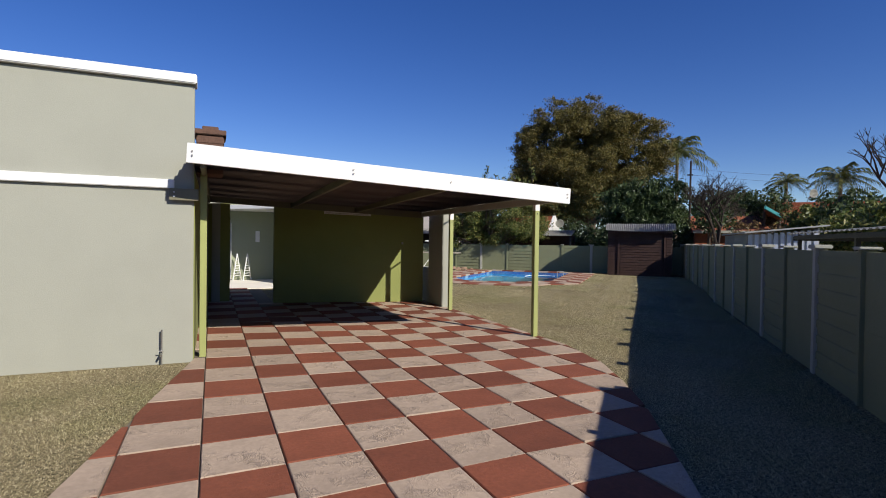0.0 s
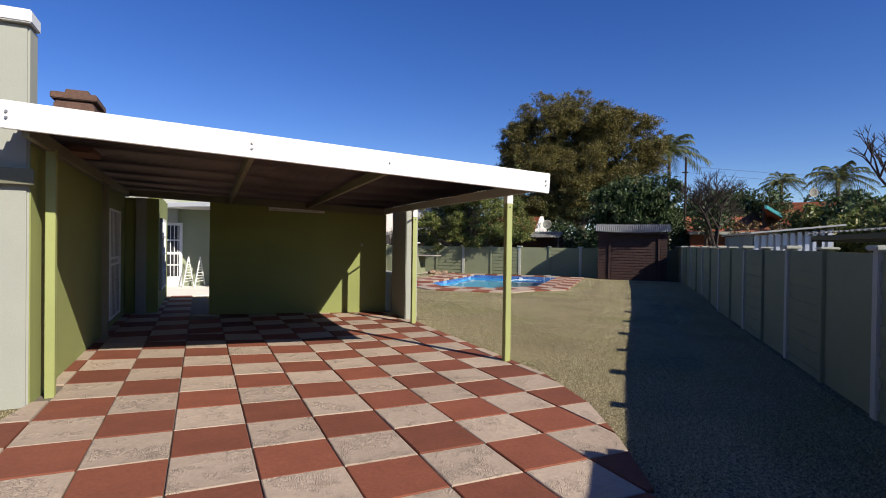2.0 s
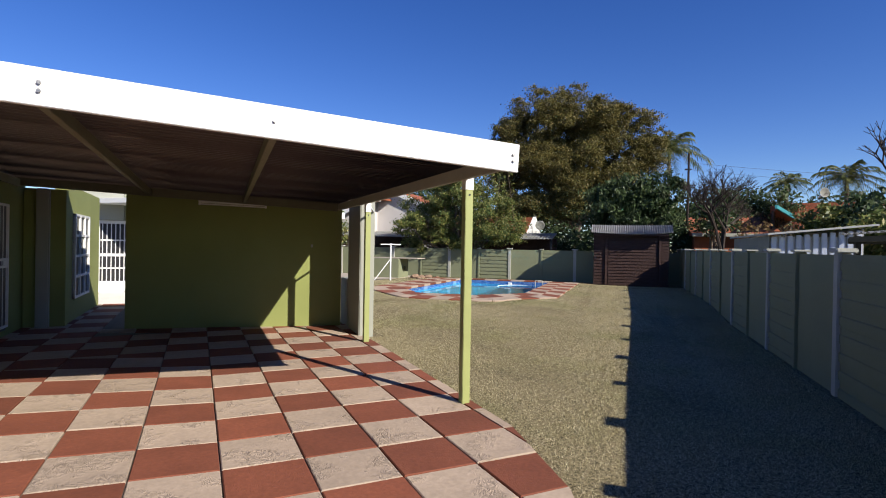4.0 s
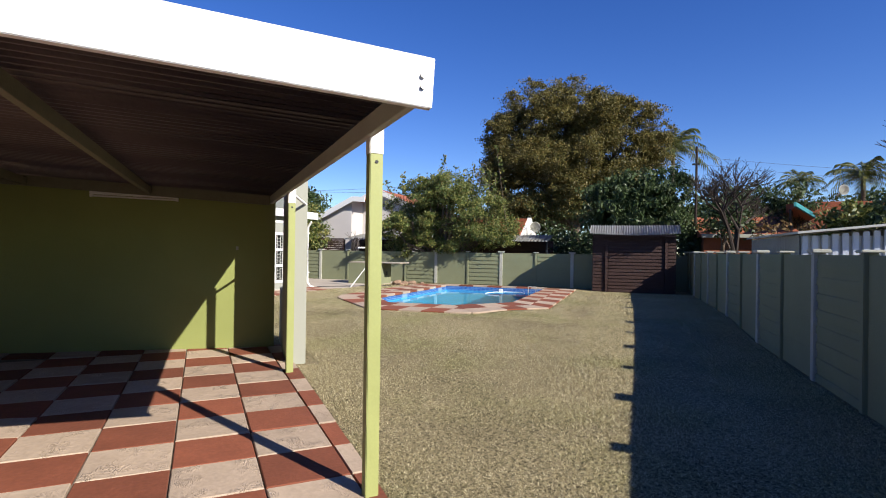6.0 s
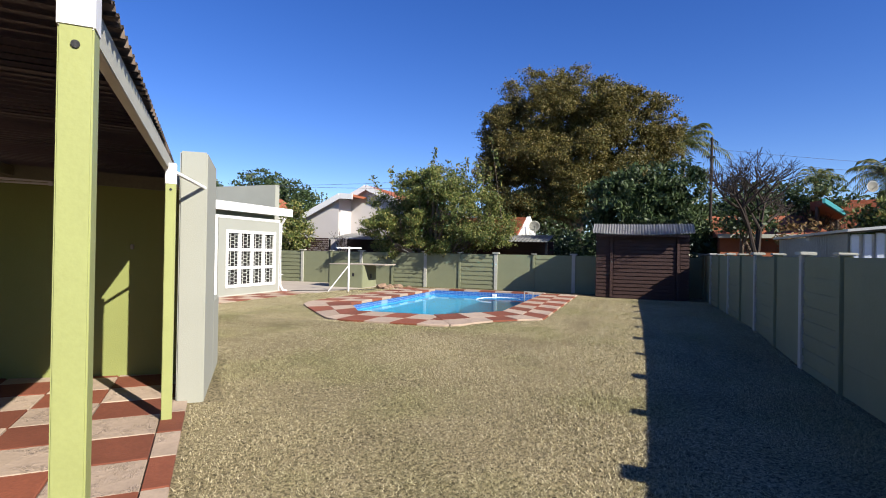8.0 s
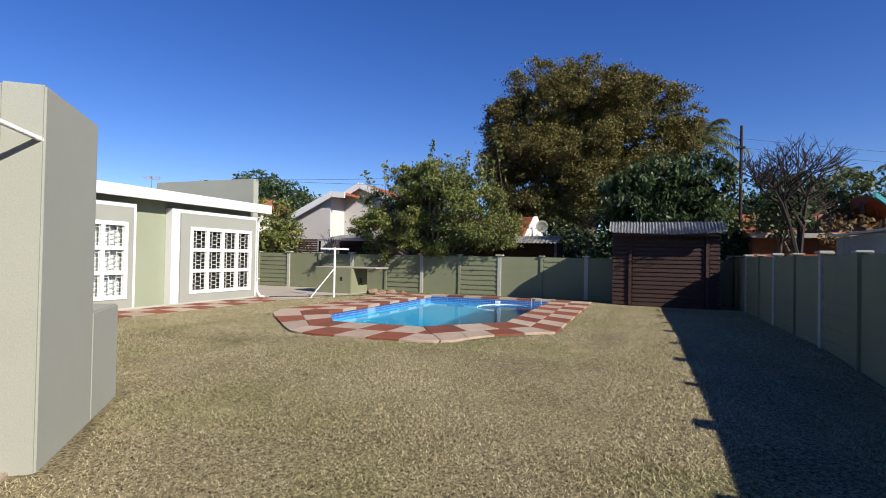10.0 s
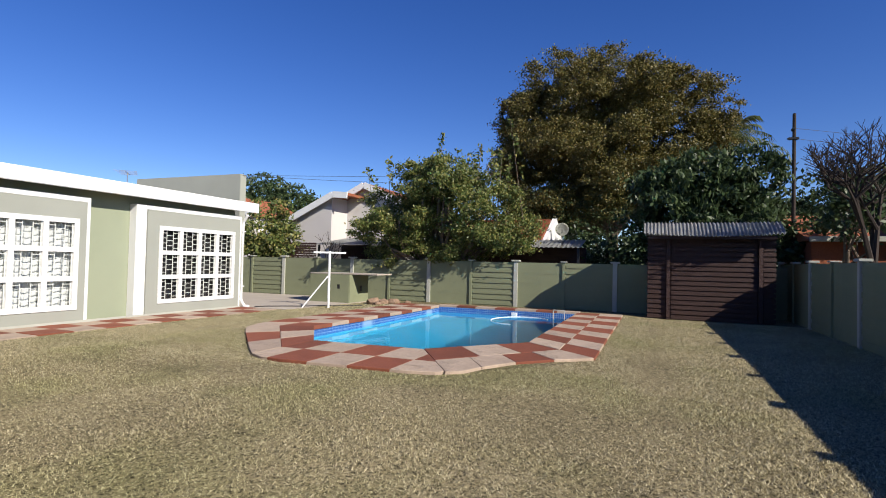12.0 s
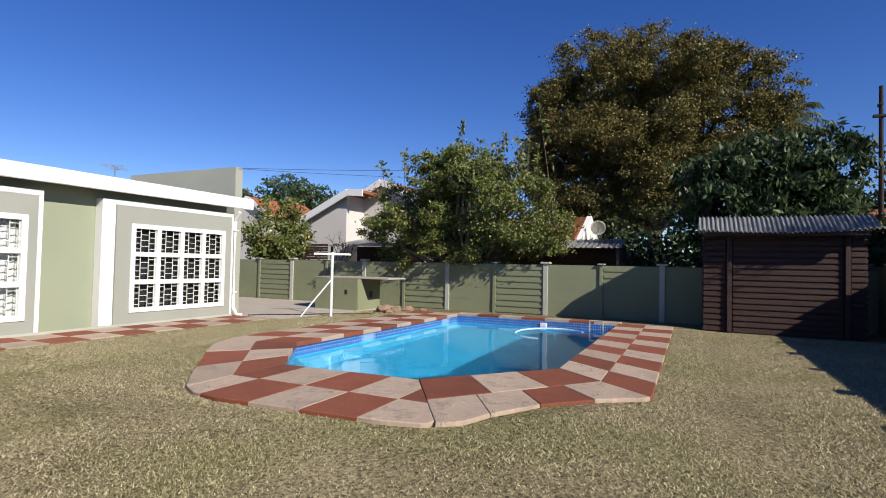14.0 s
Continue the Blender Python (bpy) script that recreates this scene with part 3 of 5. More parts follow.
# ---- shed ----
def build_shed():
    s = thing("garden_shed", "dark brown log-plank shed with grey corrugated roof", "shed", HOUSE @ Matrix.Translation((22.75, -4.5, lawn_height(22))))
    W, Dp, H = 2.95, 1.35, 2.16
    part("wall", box(0.05, Dp, 0.05, W, 0, H, 0.01), SHED_WOOD, s)
    n = 17
    for k in range(n):
        z = k * H / n
        part("plank", box(0.0, 0.05, 0.40, W - 0.56, z + 0.004, z + H / n - 0.010, 0.018), SHED_WOOD, s)
        for y0, y1 in ((0.0, 0.29), (W - 0.44, W + 0.02)):
            part("plank", box(0.005, 0.05, y0, y1, z + 0.02, z + H / n + 0.006, 0.018), SHED_WOOD, s)
    for y in (0.34, W - 0.50):
        part("upright", box(-0.05, 0.05, y - 0.05, y + 0.05, 0, H, 0.01), SHED_WOOD, s)
    part("plate", box(-0.36, -0.28, 0.05, W, H - 0.06, H + 0.02, 0.01), SHED_WOOD, s)
    bm = bmesh.new()
    rows = []
    n = 300
    for k in range(n + 1):
        f = k / n
        y = -0.12 + (W + 0.22) * f
        z = 0.02 * math.cos(f * 36 * 2 * math.pi)
        sag = -0.07 * math.sin(math.pi * f)
        rows.append([bm.verts.new((x, y, zz + z + sag * w)) for x, zz, w in ((-0.42, H + 0.07, 1), (-0.1, H + 0.24, .6), (0.22, H + 0.40, 0.2), (1.5, H + 0.12, 0))])
    for a, b in zip(rows, rows[1:]):
        for q in range(3):
            bm.faces.new((a[q], b[q], b[q + 1], a[q + 1]))
    bmesh.ops.solidify(bm, geom=bm.faces[:], thickness=0.004)
    part("roof", bm, ZINC, s, "grey corrugated sheet roof", smooth=True)


build_shed()


# ---- window panes, bars, curtains ----
GLASS = bpy.data.materials.new("window_glass")
GLASS.use_nodes = True
_n, _k = GLASS.node_tree.nodes, GLASS.node_tree.links
_n.remove(_n["Principled BSDF"])
_t, _g, _m, _f = _n.new("ShaderNodeBsdfTransparent"), _n.new("ShaderNodeBsdfGlossy"), _n.new("ShaderNodeMixShader"), _n.new("ShaderNodeFresnel")
_t.inputs[0].default_value = (0.9, 0.93, 0.92, 1)
_g.inputs["Roughness"].default_value = 0.01
_k.new(_f.outputs[0], _m.inputs[0]), _k.new(_t.outputs[0], _m.inputs[1]), _k.new(_g.outputs[0], _m.inputs[2])
_k.new(_m.outputs[0], _n["Material Output"].inputs[0])
CURTAIN = mat("white_curtain", (0.52, 0.53, 0.54), 0.9, var=0.04, scale=4, fine=30, bump=0.02)


def build_window(win, cols, cw, rh, f, z0, v, w0, curtain):
    for c in range(cols):
        for r in range(3):
            a, b = w0 + c * cw + f, w0 + (c + 1) * cw
            lo, hi = z0 + r * rh + f, z0 + (r + 1) * rh
            pane = bmesh.new()
            pane.faces.new([pane.verts.new(c3) for c3 in ((a - 0.01, v + 0.02, lo - 0.01), (b + 0.01, v + 0.02, lo - 0.01), (b + 0.01, v + 0.02, hi + 0.01), (a - 0.01, v + 0.02, hi + 0.01))])
            p = part("pane", pane, GLASS, win)
            p.visible_shadow = False
            bm = bmesh.new()
            x1, x2 = a + (b - a) * 0.3, a + (b - a) * 0.68
            for x in (x1, x2, a + 0.012, b - 0.012):
                box_into(bm, x - 0.006, x + 0.006, v + 0.03, v + 0.042, lo, hi)
            for k in range(4):
                zz = lo + (hi - lo) * (k + 0.5) / 4
                for s0, s1, dz in ((a, x1, 0.0), (x1, x2, (hi - lo) / 8), (x2, b, 0.0)):
                    if lo < zz + dz < hi:
                        box_into(bm, s0, s1, v + 0.031, v + 0.041, zz + dz - 0.006, zz + dz + 0.006)
            part("burglar_bars", bm, WHITE, win, "white steel burglar bars")
    if curtain:
        bm = bmesh.new()
        n = 260
        x1 = w0 + cols * cw + f
        ring = []
        for k in range(n + 1):
            x = w0 + (x1 - w0) * k / n
            y = v + 0.17 + 0.014 * math.sin(k * 0.33) + 0.005 * math.sin(k * 0.71 + 1)
            ring.append([bm.verts.new((x, yy, zz)) for yy, zz in ((y, z0 - 0.1), (y, z0 + 3 * rh + 0.1), (y + 0.004, z0 + 3 * rh + 0.1), (y + 0.004, z0 - 0.1))])
        for p, q in zip(ring, ring[1:]):
            for e in range(4):
                bm.faces.new((p[e], q[e], q[(e + 1) % 4], p[(e + 1) % 4]))
        bmesh.ops.recalc_face_normals(bm, faces=bm.faces)
        cu = part("curtain", bm, CURTAIN, None)
        cu.matrix_world = HOUSE.copy()
        tagged(cu, "white closed curtain hanging behind the window", "curtain")


for k, (win, cw, rh, f, z0, v, w0) in enumerate(BAYS):
    build_window(win, (3, 4)[k], cw, rh, f, z0, v, w0, k == 0)
# near-black sheet put in for the unlit room behind the second window
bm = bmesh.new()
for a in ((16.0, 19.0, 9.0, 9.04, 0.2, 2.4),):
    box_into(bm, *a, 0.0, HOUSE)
structure("wall_unlit_fill", bm, DARK, "near-black sheet standing in for the unlit room behind window")


def build_downpipe():
    d = thing("downpipe", "white plastic rain downpipe at house corner", "downpipe", HOUSE.copy())
    bm = bmesh.new()
    pts = [(19.10, 8.66, 2.66), (19.12, 8.82, 2.45), (19.12, 8.82, 0.35), (19.14, 8.72, 0.18), (19.2, 8.6, 0.16)]
    pipe_into(bm, pts, 0.04, 10)
    part("pipe", bm, WHITE, d, smooth=False)
    for z in (0.7, 2.2):
        part("bracket", box(19.06, 19.18, 8.77, 8.87, z, z + 0.03, 0.004), WHITE, d)


build_downpipe()
structure("trim_plinth", box(12.4, 19.06, 8.775, 8.80, -0.05, 0.19, 0.005, HOUSE), FENCE_POST, "pale plinth at foot of house wall", "trim")


def build_house_path():
    f = tagged(part("pavement_house", prism([tuple(uv(u, v).xy) for u, v in ((11.5, 7.62), (19.2, 7.62), (19.2, 8.78), (11.5, 8.78))], 0.0, 0.125), JOINT), "chequered slab path along house wall", "path", kind="structure")
    for i in range(13):
        for j in range(2):
            red = (i + j) % 2
            h = 0.288
            ob = part("slab", prism([(-h, -h), (h, -h), (h, h), (-h, h)], -0.04, 0.0, 0.008), TILE_R if red else TILE_L, f)
            ob.matrix_local = HOUSE @ pose(11.8 + i * 0.588, 7.92 + j * 0.585, 0.15 + random.uniform(-0.005, 0.005), 0, 0, random.uniform(-1, 1))
    p = tagged(part("pavement_patio", prism([tuple(uv(u, v).xy) for u, v in ((19.22, 7.4), (24.2, 7.0), (24.2, 15.5), (19.22, 15.5))], 0.0, 0.145), CONC), "pale bare concrete patio slab", "patio", kind="structure")
    return f, p


build_house_path()


# ---- passage and yard behind the carport ----
def build_passage():
    structure("wall_passage_left", box(-3.0, -1.36, 8.61, 10.1, -0.1, 2.75, 0.01), LIME, "lime green plastered wall of passage in shade")
    structure("wall_passage_end", box(-1.345, -0.68, 9.9, 10.1, -0.1, 2.62, 0.01), LIME, "lime green plastered pier in passage")
    structure("wall_passage_inner", box(-0.9, -0.70, 10.102, 13.8, -0.1, 2.75, 0.01), LIME, "lime green plastered passage wall")
    structure("pillar_passage", box(-1.13, -0.92, 9.78, 9.898, -0.03, 2.62, 0.02), WALL, "pale plastered pillar against passage wall", "pillar")
    structure("wall_yard", box(-2.6, 3.2, 17.6, 17.85, -0.1, 3.2, 0.01), SAGE, "sage green plastered yard wall in sunshine")
    structure("wall_yard_side", box(-2.6, -0.55, 17.35, 17.599, 2.3, 3.2, 0.01), WALL, "grey-green plastered eave wall of yard")
    structure("pavement_yard", prism([(-2.6, 13.72), (2.4, 13.72), (2.4, 17.6), (-2.6, 17.6)], -0.1, 0.0), mat("pale_yard_concrete", (0.74, 0.70, 0.62), 0.9, var=0.08, scale=1.5, fine=40, bump=0.15, stain=0.1), "pale concrete yard floor", "floor")
    # kitchen window wall
    w = thing("window_3", "white steel window with small panes beside passage", "window", kind="structure")
    bm = bmesh.new()
    for k in range(4):
        box_into(bm, -0.70, -0.64, 10.6 + k * 0.5, 10.66 + k * 0.5, 0.45, 2.2, 0.004)
    for k in range(5):
        box_into(bm, -0.70, -0.645, 10.6, 12.16, 0.45 + k * 0.425, 0.5 + k * 0.425, 0.004)
    part("window_frame", bm, WHITE, w)
    part("pane", box(-0.69, -0.68, 10.6, 12.16, 0.45, 2.2, 0), DARK, w)
    d = thing("door_1", "white steel security gate door in yard wall", "door", kind="structure")
    bm = bmesh.new()
    for x0, x1, z0, z1 in ((-1.32, -1.22, 0, 2.3), (-0.5, -0.4, 0, 2.3), (-1.22, -0.5, 2.2, 2.3), (-1.22, -0.5, 0.0, 0.35)):
        box_into(bm, x0, x1, 17.5, 17.59, z0, z1, 0.005)
    part("door_frame", bm, WHITE, d)
    part("door_leaf", box(-1.22, -0.5, 17.57, 17.595, 0.35, 2.2, 0), DARK, d, "dark glass behind the bars")
    for k in range(6):
        x = -1.16 + k * 0.12
        part("bar", box(x, x + 0.025, 17.53, 17.55, 0.35, 2.2, 0.003), WHITE, d)
    for z in (0.75, 1.15, 1.2, 1.65):
        part("rail", box(-1.22, -0.5, 17.52, 17.56, z, z + 0.04, 0.003), WHITE, d)
    # meter box
    structure("meter_box", box(0.52, 0.68, 17.54, 17.6, 1.55, 2.0, 0.008), WHITE, "small white box on yard wall", "box")
    # folding airer
    a = thing("clothes_airer", "white folding wire clothes airer standing on yard floor", "airer", Matrix.Translation((0.0, 17.2, 0.0)))
    for s in (-1, 1):
        bm = bmesh.new()
        for y in (-0.25, 0.25):
            tube_into(bm, (s * 0.19 + y * 0.68, y, 0.0), (s * 0.19, 0.0, 1.08), 0.022, 0.022, 6)
        for k in range(8):
            z = 0.2 + k * 0.1
            w = 0.25 * (1 - z / 1.08)
            tube_into(bm, (s * 0.19 - w * 0.68, -w, z), (s * 0.19 + w * 0.68, w, z), 0.013, 0.013, 5)
        part("leg_frame", bm, WHITE, a)


build_passage()


def build_gate():
    g = thing("security_gate", "white painted steel security gate with upright bars", "gate", Matrix.Translation((-1.345, 7.62, 0.05)))
    bm = bmesh.new()
    for y0, y1, z0, z1 in ((0.0, 0.04, 0.1, 2.2), (1.34, 1.38, 0.1, 2.2), (0.04, 1.34, 2.16, 2.2), (0.04, 1.34, 0.1, 0.14), (0.04, 1.34, 1.12, 1.16), (0.04, 1.34, 1.24, 1.28)):
        box_into(bm, 0.0, 0.03, y0, y1, z0, z1, 0.003)
    part("gate_frame", bm, WHITE, g)
    for k in range(8):
        y = 0.10 + k * 0.17
        part("bar", box(0.009, 0.018, y, y + 0.012, 0.14, 2.16, 0.002), WHITE, g)
    part("lock_plate", box(0.0, 0.03, 1.10, 1.34, 1.165, 1.235, 0.003), WHITE, g)
    # no opening here: a near-black plate gives the doorway its shade
    structure("door_2", box(-1.3485, -1.3465, 7.64, 8.98, 0.1, 2.22, 0.0), DARK, "near-black plate standing in for the unlit doorway behind the gate", "door")


build_gate()
structure("wall_carport_left", box(-1.36, -1.349, 2.68, 9.88, -0.03, 2.62, 0.002), LIME, "lime green plastered side wall of carport")


def build_tube_lamp():
    l = thing("strip_light", "white fluorescent strip light under carport roof", "lamp", Matrix.Translation((1.62, 8.82, 2.42)) @ Matrix.Rotation(radians(-11.7), 4, "Z") @ Matrix.Rotation(radians(1.5), 4, "Y"))
    part("housing", box(0, 1.25, 0.0, 0.06, 0.0, 0.05, 0.006), WHITE, l)
    part("tube", tube_into(bmesh.new(), (0.03, 0.03, -0.022), (1.22, 0.03, -0.022), 0.014, 0.014, 10), WHITE, l)
    for x in (0.0, 1.21):
        part("holder", box(x, x + 0.04, 0.01, 0.05, -0.04, 0.0, 0.004), WHITE, l)


build_tube_lamp()
cab = thing("wall_cable_clip", "small grey sensor on carport wall", "sensor", Matrix.Translation((3.72, 8.46, 1.62)))
part("housing", box(-0.02, 0.02, -0.03, 0.02, -0.03, 0.03, 0.006), FENCE_POST, cab)


def build_tap():
    t = thing("garden_tap", "brass garden tap on thin standpipe against wall", "tap", Matrix.Translation((-1.74, 2.60, -0.03)))
    bm = tube_into(bmesh.new(), (0, 0, 0), (0, 0, 0.48), 0.011, 0.011, 8)
    part("pipe", bm, BRASS, t)
    part("body", tube_into(bmesh.new(), (0, 0.01, 0.16), (0, -0.10, 0.15), 0.016, 0.014, 8), BRASS, t)
    part("handle", tube_into(bmesh.new(), (-0.03, -0.05, 0.20), (0.03, -0.05, 0.20), 0.007, 0.007, 6), BRASS, t)


build_tap()


def build_chimney():
    c = thing("chimney", "brown face-brick chimney with flat slab cap", "chimney", Matrix.Translation((-1.16, 3.9, 2.7)))
    brick = mat("brown_brick", (0.11, 0.062, 0.045), 0.9, var=0.3, scale=6, fine=40, bump=0.4)
    part("shaft", box(-0.19, 0.19, -0.3, 0.3, 0, 0.60, 0.01), brick, c)
    for z in (0.08, 0.21, 0.34, 0.47):
        part("course", box(-0.2, 0.2, -0.31, 0.31, z, z + 0.09, 0.006), brick, c)
    part("cap", box(-0.23, 0.23, -0.34, 0.34, 0.60, 0.68, 0.01), brick, c)
    part("pot", box(-0.12, 0.12, -0.16, 0.16, 0.68, 0.76, 0.01), brick, c)


build_chimney()


def antenna(x, y, z0, h, label):
    a = thing("antenna", label, "antenna", Matrix.Translation((x, y, z0)))
    part("mast", tube_into(bmesh.new(), (0, 0, 0), (0, 0, h), 0.014, 0.012, 6), BRASS, a)
    bm = bmesh.new()
    for k in range(5):
        tube_into(bm, (-0.3 + k * 0.02, -0.4 + k * 0.2, h - 0.03), (0.3 - k * 0.02, -0.4 + k * 0.2, h - 0.03), 0.006, 0.006, 5)
    tube_into(bm, (0, -0.45, h - 0.03), (0, 0.45, h - 0.03), 0.008, 0.008, 5)
    part("element", bm, BRASS, a)


antenna(0.35, 17.72, 3.18, 1.8, "thin television antenna on mast above yard")
antenna(3.75, 22.3, 2.96, 1.0, "flat wire television antenna on house roof")


# ---- washing line, braai, rocks ----
def build_washing_line():
    w = thing("washing_line", "white steel T-post washing line with diagonal stay", "washing line", HOUSE @ Matrix.Translation((20.4, 6.85, 0.12)))
    part("post", tube_into(bmesh.new(), (0, 0, -0.05), (0, 0, 1.62), 0.035, 0.035, 12), WHITE, w)
    part("crossbar", box(-0.45, 0.45, -0.025, 0.025, 1.55, 1.60, 0.006, Matrix.Rotation(radians(-50), 4, "Z")), WHITE, w)
    part("stay", tube_into(bmesh.new(), (0.0, 0.0, 0.95), (-0.52, 0.52, 0.02), 0.02, 0.02, 8), WHITE, w)


build_washing_line()


def build_braai():
    b = thing("braai_stand", "sage green plastered masonry barbecue stand with concrete top", "barbecue", HOUSE @ Matrix.Translation((22.09, 7.12, 0.10)))
    part("body", box(0, 1.2, 0.1, 1.6, 0, 0.93, 0.02), FENCE, b)
    part("worktop", box(0.15, 1.15, -0.8, 1.7, 0.932, 0.975, 0.01), CONC, b, "pale concrete slab top")
    for y in (0.45,):
        part("vent_hole", box(-0.004, 0.02, y, y + 0.1, 0.48, 0.62, 0.004), DARK, b)
    part("vent_hole", box(0.5, 0.62, -0.004, 0.02, 0.4, 0.58, 0.004), DARK, b)


build_braai()


def rock(u, v, r, seed):
    rr = random.Random(seed)
    bm = bmesh.new()
    bmesh.ops.create_icosphere(bm, subdivisions=2, radius=r)
    for p in bm.verts:
        p.co *= 1 + 0.35 * noise.noise(p.co * 4 / r * 0.4 + Vector((seed, 0, 0)))
        p.co.z *= 0.62
    ob = part("rock", bm, ROCK)
    ob.matrix_world = HOUSE @ pose(u, v, lawn_height(u) + r * 0.35, 0, 0, rr.uniform(0, 360))
    return tagged(ob, "rough brown sandstone rock lying on lawn", "rock", group="rocks by the barbecue")


ROCK = mat("sandstone", (0.227, 0.151, 0.101), 0.95, var=0.3, scale=5, fine=30, bump=0.6)
for k, (u, v, r) in enumerate(((22.3, 6.45, 0.22), (22.5, 6.2, 0.17), (22.7, 5.95, 0.2), (23.0, 5.6, 0.12), (22.1, 6.2, 0.12))):
    rock(u, v, r, k)

hose = thing("garden_hose", "thin dark garden hose lying on patio", "hose", HOUSE.copy())
bm = bmesh.new()
pts = [(19.3 + 0.28 * k, 8.5 - 0.25 * k + 0.12 * math.sin(k * 1.3), 0.16 if k < 6 else 0.145) for k in range(9)]
pipe_into(bm, pts, 0.014)
part("hose", bm, DARK, hose)


# ---- pool fittings ----
def build_ladder():
    l = thing("pool_handrail", "short white steel pool handrail at far corner", "handrail", HOUSE @ Matrix.Translation((22.3, 0.55, 0.2)))
    bm = bmesh.new()
    for a, b in (((0, 0, -0.3), (0, 0, 0.05)), ((0, 0, 0.05), (0, 0.3, 0.05)), ((0, 0.3, 0.05), (0, 0.3, -0.3))):
        tube_into(bm, a, b, 0.014, 0.014, 8)
    part("rail", bm, FENCE_POST, l)
    h = thing("pool_cleaner_hose", "white floating pool cleaner hose curled on water", "hose", HOUSE @ Matrix.Translation((0, 0, 0.025)))
    bm = bmesh.new()
    pts = [(21.2 + 1.0 * math.cos(a), 1.5 + 0.75 * math.sin(a), 0) for a in [k * math.pi / 18 - 0.9 for k in range(24)]]
    pipe_into(bm, pts, 0.013)
    part("hose", bm, WHITE, h)
    s = thing("pool_skimmer", "white plastic skimmer mouth in pool wall", "skimmer", HOUSE @ Matrix.Translation((22.5, 2.0, 0.03)))
    part("mouth", box(-0.01, 0.06, -0.08, 0.08, -0.04, 0.07, 0.006), WHITE, s)


build_ladder()


# ---- trees ----
def leaf_material(name, a, b, c):
    m = bpy.data.materials.new(name)
    m.use_nodes = True
    N, K = m.node_tree.nodes, m.node_tree.links
    p = N["Principled BSDF"]
    p.inputs["Roughness"].default_value = 0.45
    p.inputs["Specular IOR Level"].default_value = 0.3
    g, r = N.new("ShaderNodeNewGeometry"), N.new("ShaderNodeValToRGB")
    K.new(g.outputs["Random Per Island"], r.inputs[0])
    r.color_ramp.elements[0].color, r.color_ramp.elements[1].color = (*a, 1), (*c, 1)
    r.color_ramp.elements.new(0.55).color = (*b, 1)
    K.new(r.outputs[0], p.inputs["Base Color"])
    t, x = N.new("ShaderNodeBsdfTranslucent"), N.new("ShaderNodeMixShader")
    K.new(r.outputs[0], t.inputs[0])
    x.inputs[0].default_value = 0.25
    K.new(p.outputs[0], x.inputs[1]), K.new(t.outputs[0], x.inputs[2])
    K.new(x.outputs[0], N["Material Output"].inputs[0])
    return m


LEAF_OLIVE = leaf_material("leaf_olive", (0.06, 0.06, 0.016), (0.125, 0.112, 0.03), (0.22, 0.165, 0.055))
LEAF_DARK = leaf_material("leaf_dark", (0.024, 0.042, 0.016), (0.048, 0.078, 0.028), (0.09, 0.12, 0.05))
LEAF_MID = leaf_material("leaf_mid", (0.055, 0.085, 0.02), (0.12, 0.15, 0.04), (0.28, 0.25, 0.08))
LEAF_DRY = leaf_material("leaf_dry", (0.10, 0.07, 0.03), (0.17, 0.11, 0.045), (0.26, 0.15, 0.06))
LEAF_PALM = leaf_material("leaf_palm", (0.05, 0.07, 0.02), (0.09, 0.11, 0.03), (0.22, 0.20, 0.07))


def leaves(name, centres, sizes, rng, material, parent, length=1.9, droop=0.0, label=""):
    """Many small folded leaves (two triangles pairs sharing a rib) in one mesh."""
    n = len(centres)
    ax = rng.normal(size=(n, 3))
    ax[:, 2] -= droop
    ax /= np.linalg.norm(ax, axis=1)[:, None]
    sd = np.cross(ax, rng.normal(size=(n, 3)))
    sd /= np.linalg.norm(sd, axis=1)[:, None] + 1e-9
    L, W = (sizes * length / 2)[:, None], (sizes / 2)[:, None]
    v = np.stack([centres - ax * L, centres + sd * W, centres + ax * L, centres - sd * W], 1).reshape(-1, 3)
    me = bpy.data.meshes.new(name)
    me.from_pydata(v.tolist(), [], (np.arange(n)[:, None] * 4 + np.arange(4)).tolist())
    me.materials.append(material)
    ob = new(name, me)
    ob.parent = parent
    tagged(ob, label, kind="stuff")
    return ob


def crown_points(rng, lobes, per, shell=0.55):
    """Points in many small clumps about the surface of some round lobes."""
    out = []
    for cx, cy, cz, r, rz in lobes:
        total = max(20, int(per * r * r))
        clumps = max(8, int(34 * r * r))
        d = rng.normal(size=(clumps, 3))
        d /= np.linalg.norm(d, axis=1)[:, None]
        rad = shell + (1.12 - shell) * rng.random(clumps) ** 0.7
        c = d * rad[:, None] * (r, r, rz) + (cx, cy, cz)
        spread = rng.uniform(0.10, 0.24, clumps) * min(1.0, 0.5 + 0.25 * r)
        k = rng.integers(0, clumps, total)
        out.append(c[k] + rng.normal(size=(total, 3)) * spread[k][:, None] * (1.2, 1.2, 0.8))
    return np.concatenate(out)


def limbs(bm, base, tips, r, rng, wob=0.25):
    """Tapered limbs from the base to the tips, each bent in the middle."""
    base = Vector(base)
    for t in tips:
        t = Vector(t)
        pts = [base, base.lerp(t, 0.35) + Vector(rng.normal(size=3)) * wob * 0.6, base.lerp(t, 0.7) + Vector(rng.normal(size=3)) * wob, t]
        rs = [r, r * 0.65, r * 0.38, r * 0.12]
        for i in range(3):
            tube_into(bm, pts[i], pts[i + 1], rs[i], rs[i + 1], 7)


